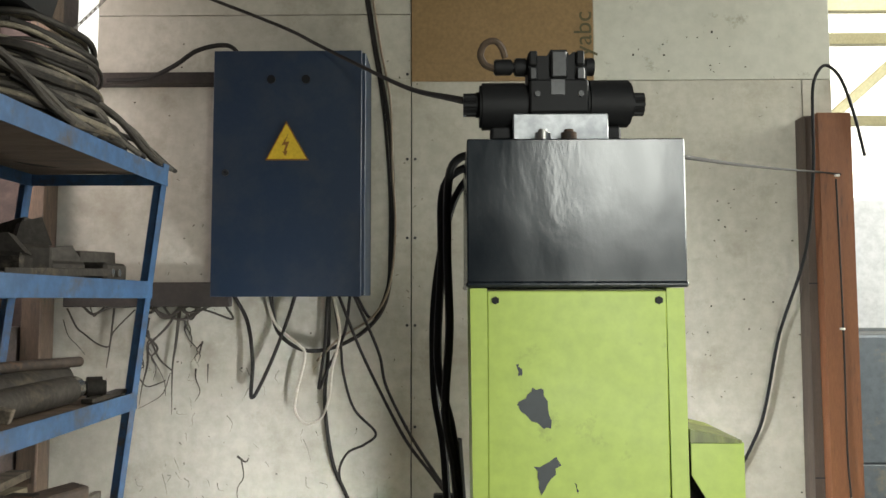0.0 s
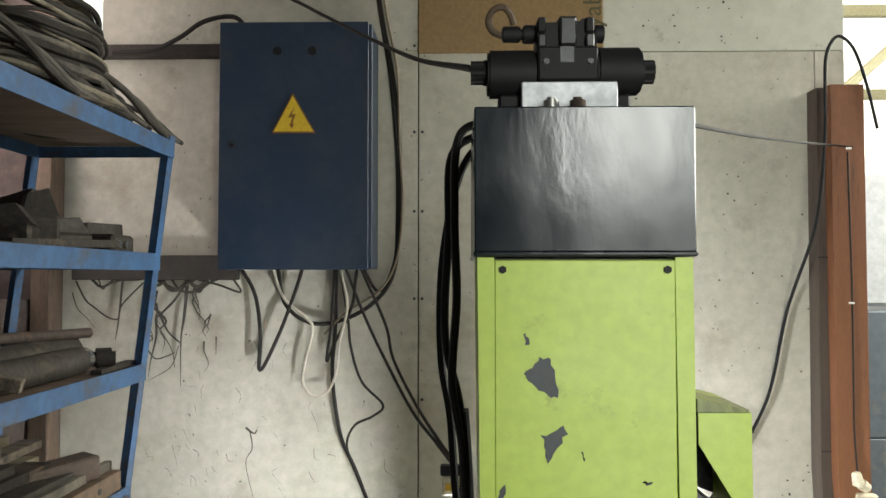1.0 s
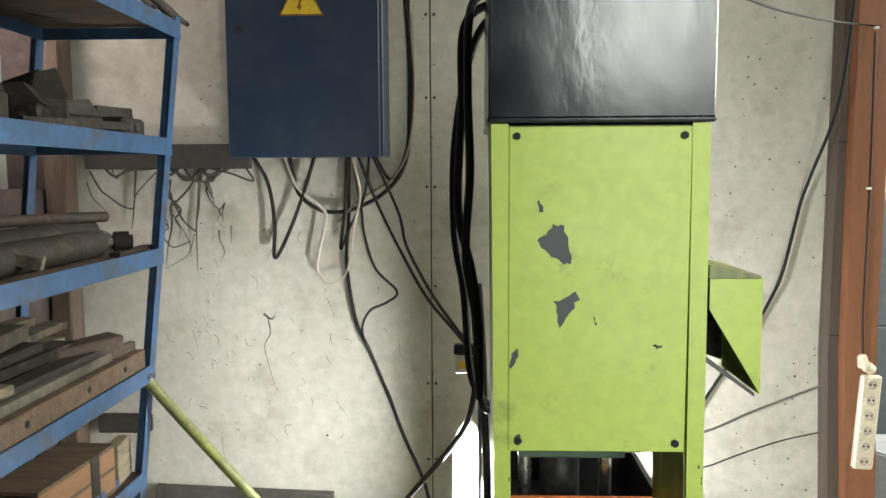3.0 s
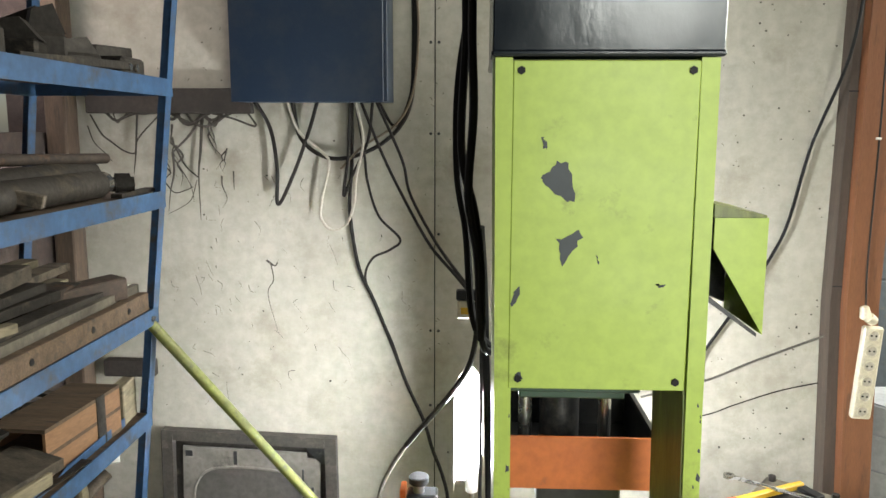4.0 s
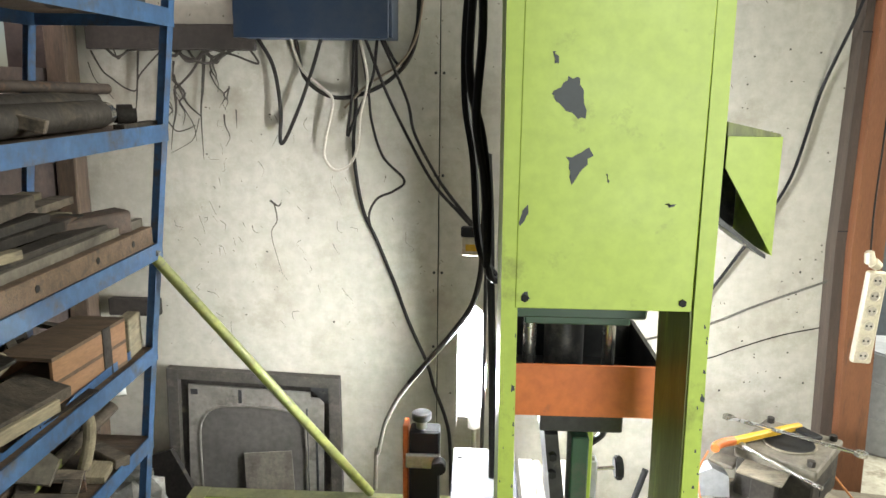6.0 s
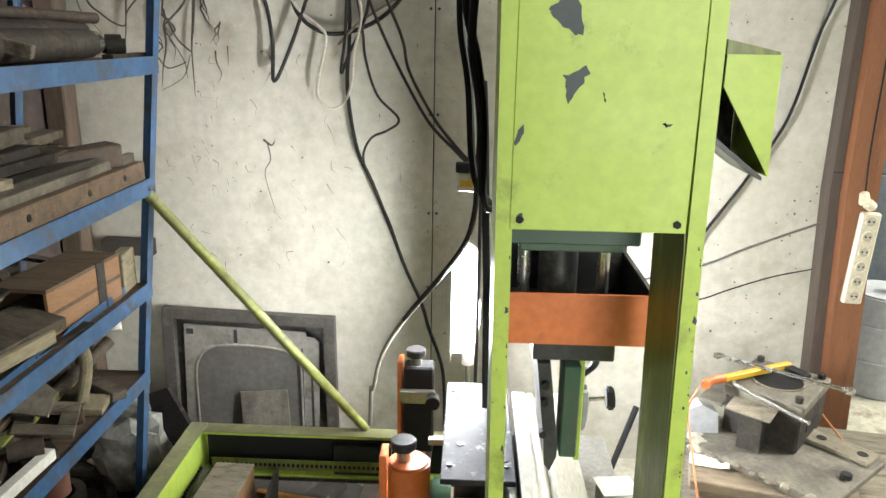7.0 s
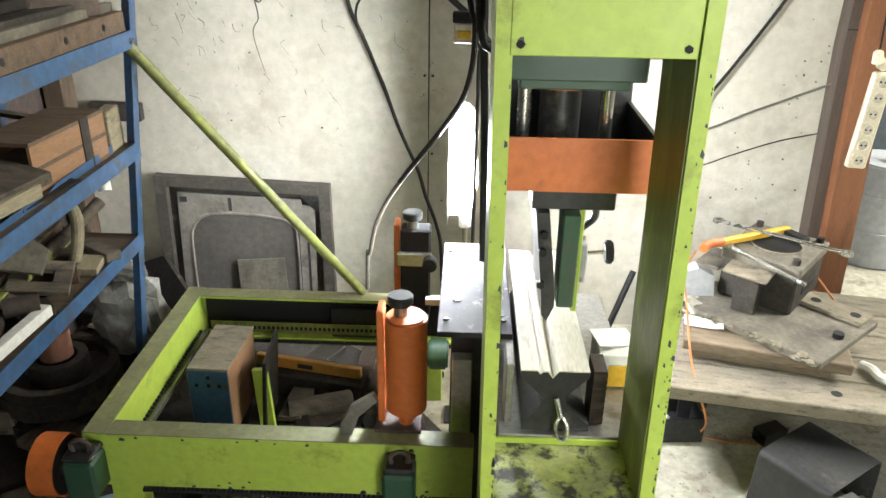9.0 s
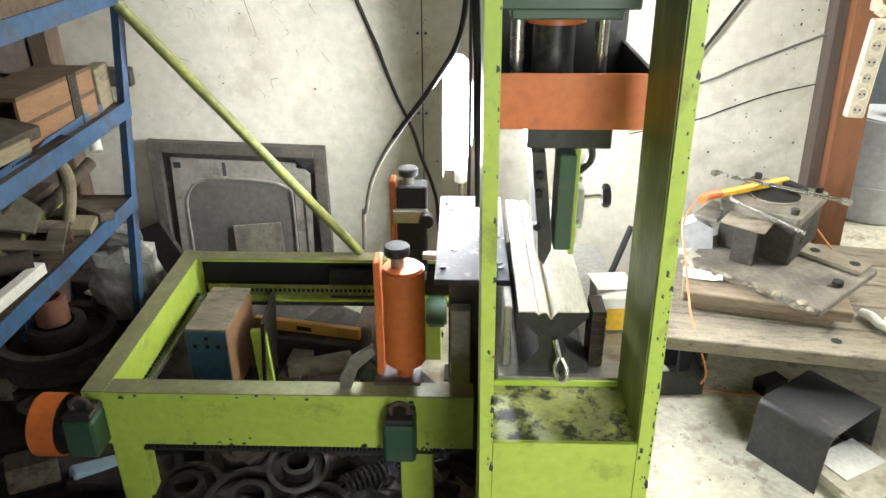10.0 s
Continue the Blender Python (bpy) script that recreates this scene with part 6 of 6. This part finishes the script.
part("top", box(-0.068, -0.073, 0.3555, 0.068, 0.203, 0.362, 0.002), PLANK, bb, local=True)
fp = part("blue_front", box(-0.066, -0.076, 0.10, 0.066, -0.0715, 0.354, 0.002), BLUE_RACK, bb, local=True)
for x, z in ((-0.04, 0.30), (0.0, 0.30), (0.035, 0.30), (-0.03, 0.15), (0.0, 0.15), (0.03, 0.15), (0.0, 0.33)):
    part("hole", box(x - 0.006, -0.0772, z - 0.006, x + 0.006, -0.0758, z + 0.006), BLACK, bb, local=True)
part("stand", box(-0.05, -0.04, 0.0, 0.05, 0.16, 0.099, 0.004), SCRAP, bb, local=True)
offcut((-0.86, 1.10, 0.0), (0.012, 0.22, 0.34), (0, 4, 3), SCRAP, "dark steel plate standing in the frame", "standing plates", "steel_plate")
offcut((-0.84, 1.02, 0.0), (0.05, 0.02, 0.30), (0, -3, 0), GREEN, "lime green flat bar standing in the frame", "standing plates", "steel_plate")
lv = thing("spirit_level", "long yellow-orange spirit level on the scrap", "spirit level", (-0.77, 1.32, 0.10), rot=(0, 0, -11.5))
part("bar", box(-0.20, -0.012, 0, 0.22, 0.012, 0.045, 0.003), mat("ochre_paint", (0.50, 0.26, 0.05), (0.38, 0.20, 0.05), 10, 0.9, 0.5, 0, 60, 0.1), lv, local=True)
part("vial", box(-0.03, -0.0135, 0.012, 0.03, -0.0115, 0.03), BLACK, lv, local=True)
offcut((-0.78, 1.34, 0.0), (0.50, 0.14, 0.099), (0, 0, -10), SCRAP, "dark scrap box under the level", "floor boxes", "scrap_box")
single("log_roller", cyl((-0.80, 1.12, 0.05), (-0.58, 1.20, 0.05), 0.045, seg=16, bevel=0.005), SCRAP_WOOD, "pale wooden roller lying in the frame", "roller")
for k in range(44):
    x, y = rng.uniform(-1.08, -0.25), rng.uniform(0.62, 1.55)
    offcut((x, y, rng.choice((0.0, 0.0, 0.02, 0.04))), (rng.uniform(0.02, 0.10), rng.uniform(0.10, 0.32), rng.uniform(0.008, 0.05)), (rng.uniform(-6, 6), rng.uniform(-6, 6), rng.uniform(0, 180)), (RUST, SCRAP, SCRAP, RUST, SCRAP_WOOD)[k % 5], "rusty scrap bar heaped under the frame", "floor scrap", "scrap_iron")
single("red_motor", cyl((-0.47, 1.27, 0.14), (-0.38, 1.27, 0.14), 0.055, seg=20, bevel=0.008), mat("dull_red_paint", (0.25, 0.07, 0.06), (0.18, 0.06, 0.05), 8, 0.8, 0.5), "dull red motor end in the frame", "motor")
single("green_motor", cyl((-0.30, 1.15, 0.30), (-0.23, 1.15, 0.30), 0.055, seg=20, bevel=0.008), BOTTLE, "green motor end behind the actuator", "motor")
for k, pts in enumerate(([(-0.42, 1.2, 0.02), (-0.45, 0.95, 0.15), (-0.46, 0.75, 0.30), (-0.44, 0.66, 0.38)], [(-0.40, 1.25, 0.02), (-0.43, 1.0, 0.20), (-0.43, 0.8, 0.34), (-0.40, 0.68, 0.40)])):
    single("drag_hose", tube(pts, 0.020, 10), BLACK, "thick black flexible conduit by the actuator", "conduit", "conduits")
single("bent_lever", prism([(-0.03, 0), (0.0, 0), (0.02, 0.06), (0.07, 0.11), (0.06, 0.13), (0.0, 0.09), (-0.03, 0.03)], -0.01, 0.01), STEEL, "bent grey steel lever on the beam", "lever").location = (-0.452, 0.55, 0.424)
flange((-0.66, 0.62, 0.03), 0.095, 0.09, (14, 4, 0), SCRAP, "grey cast wheel below the frame")
flange((-0.97, 0.55, 0.0), 0.10, 0.08, (8, 0, 0), SCRAP, "greasy cast wheel below the frame")
for k in range(6):
    flange((-0.55 + 0.028 * k, 0.70, 0.10 + 0.002 * k), 0.045, 0.02, (0, 70, 0), STEEL, "steel washer in a row below the frame", "washers")
for k in range(12):
    bracket((rng.uniform(-0.55, -0.18), rng.uniform(0.55, 0.75), rng.uniform(0.0, 0.06)), rng.uniform(0.03, 0.06), (rng.uniform(-30, 30), rng.uniform(-30, 30), rng.uniform(0, 360)))
for k in range(36):
    x, y = rng.uniform(-1.12, -0.2), rng.uniform(0.36, 0.72)
    offcut((x, y, rng.choice((0.0, 0.01, 0.03))), (rng.uniform(0.015, 0.05), rng.uniform(0.12, 0.36), rng.uniform(0.008, 0.03)), (rng.uniform(-8, 8), rng.uniform(-8, 8), rng.uniform(0, 180)), (RUST, SCRAP, SCRAP, DARK_STEEL)[k % 4], "greasy steel bar below the gauge frame", "floor scrap", "scrap_iron")
for k in range(18):
    z = LEVELS[k % 6]
    offcut((rx(z) - rng.uniform(0.12, 0.36), rng.uniform(0.35, 1.05), z - 0.004 + rng.choice((0.0, 0.05, 0.10))), (rng.uniform(0.03, 0.10), rng.uniform(0.10, 0.30), rng.uniform(0.02, 0.07)), (rng.uniform(-15, 15), rng.uniform(-12, 12), rng.uniform(0, 180)), (RUST, SCRAP, SCRAP_WOOD)[k % 3], "odd dusty scrap piece on the rack", "rack scrap", "scrap_piece")
sp = thing("coil_spring", "greasy steel coil spring below the frame", "spring", (-0.46, 0.60, 0.02), rot=(0, 0, 30))
part("coil", tube([(-0.07 + 0.0024 * k, 0.028 * math.cos(k * 0.9), 0.034 + 0.028 * math.sin(k * 0.9)) for k in range(58)], 0.005, 7, 2), SCRAP, sp, local=True)
for x, y, r, tilt in ((-0.78, 0.50, 0.13, 6), (-0.58, 0.47, 0.10, 10), (-0.86, 0.70, 0.11, 4)):
    flange((x, y, 0.015), r, 0.06, (tilt, 3, 0), SCRAP, "greasy cast wheel below the frame")
# small grit on the pale floor
bm = bmesh.new()
for k in range(240):
    x, y, s = rng.uniform(0.25, 1.6), rng.uniform(0.2, 1.5), rng.uniform(0.001, 0.0035)
    box(x - s, y - s * 0.7, 0, x + s, y + s * 0.7, s * 0.8, 0, bm, Matrix.Translation((x, y, 0)) @ pose(0, 0, 0, 0, 0, rng.uniform(0, 180)) @ Matrix.Translation((-x, -y, 0)))
single("floor_grit", bm, PLANK, "rusty chips and grit on the concrete", "grit", kind="stuff")
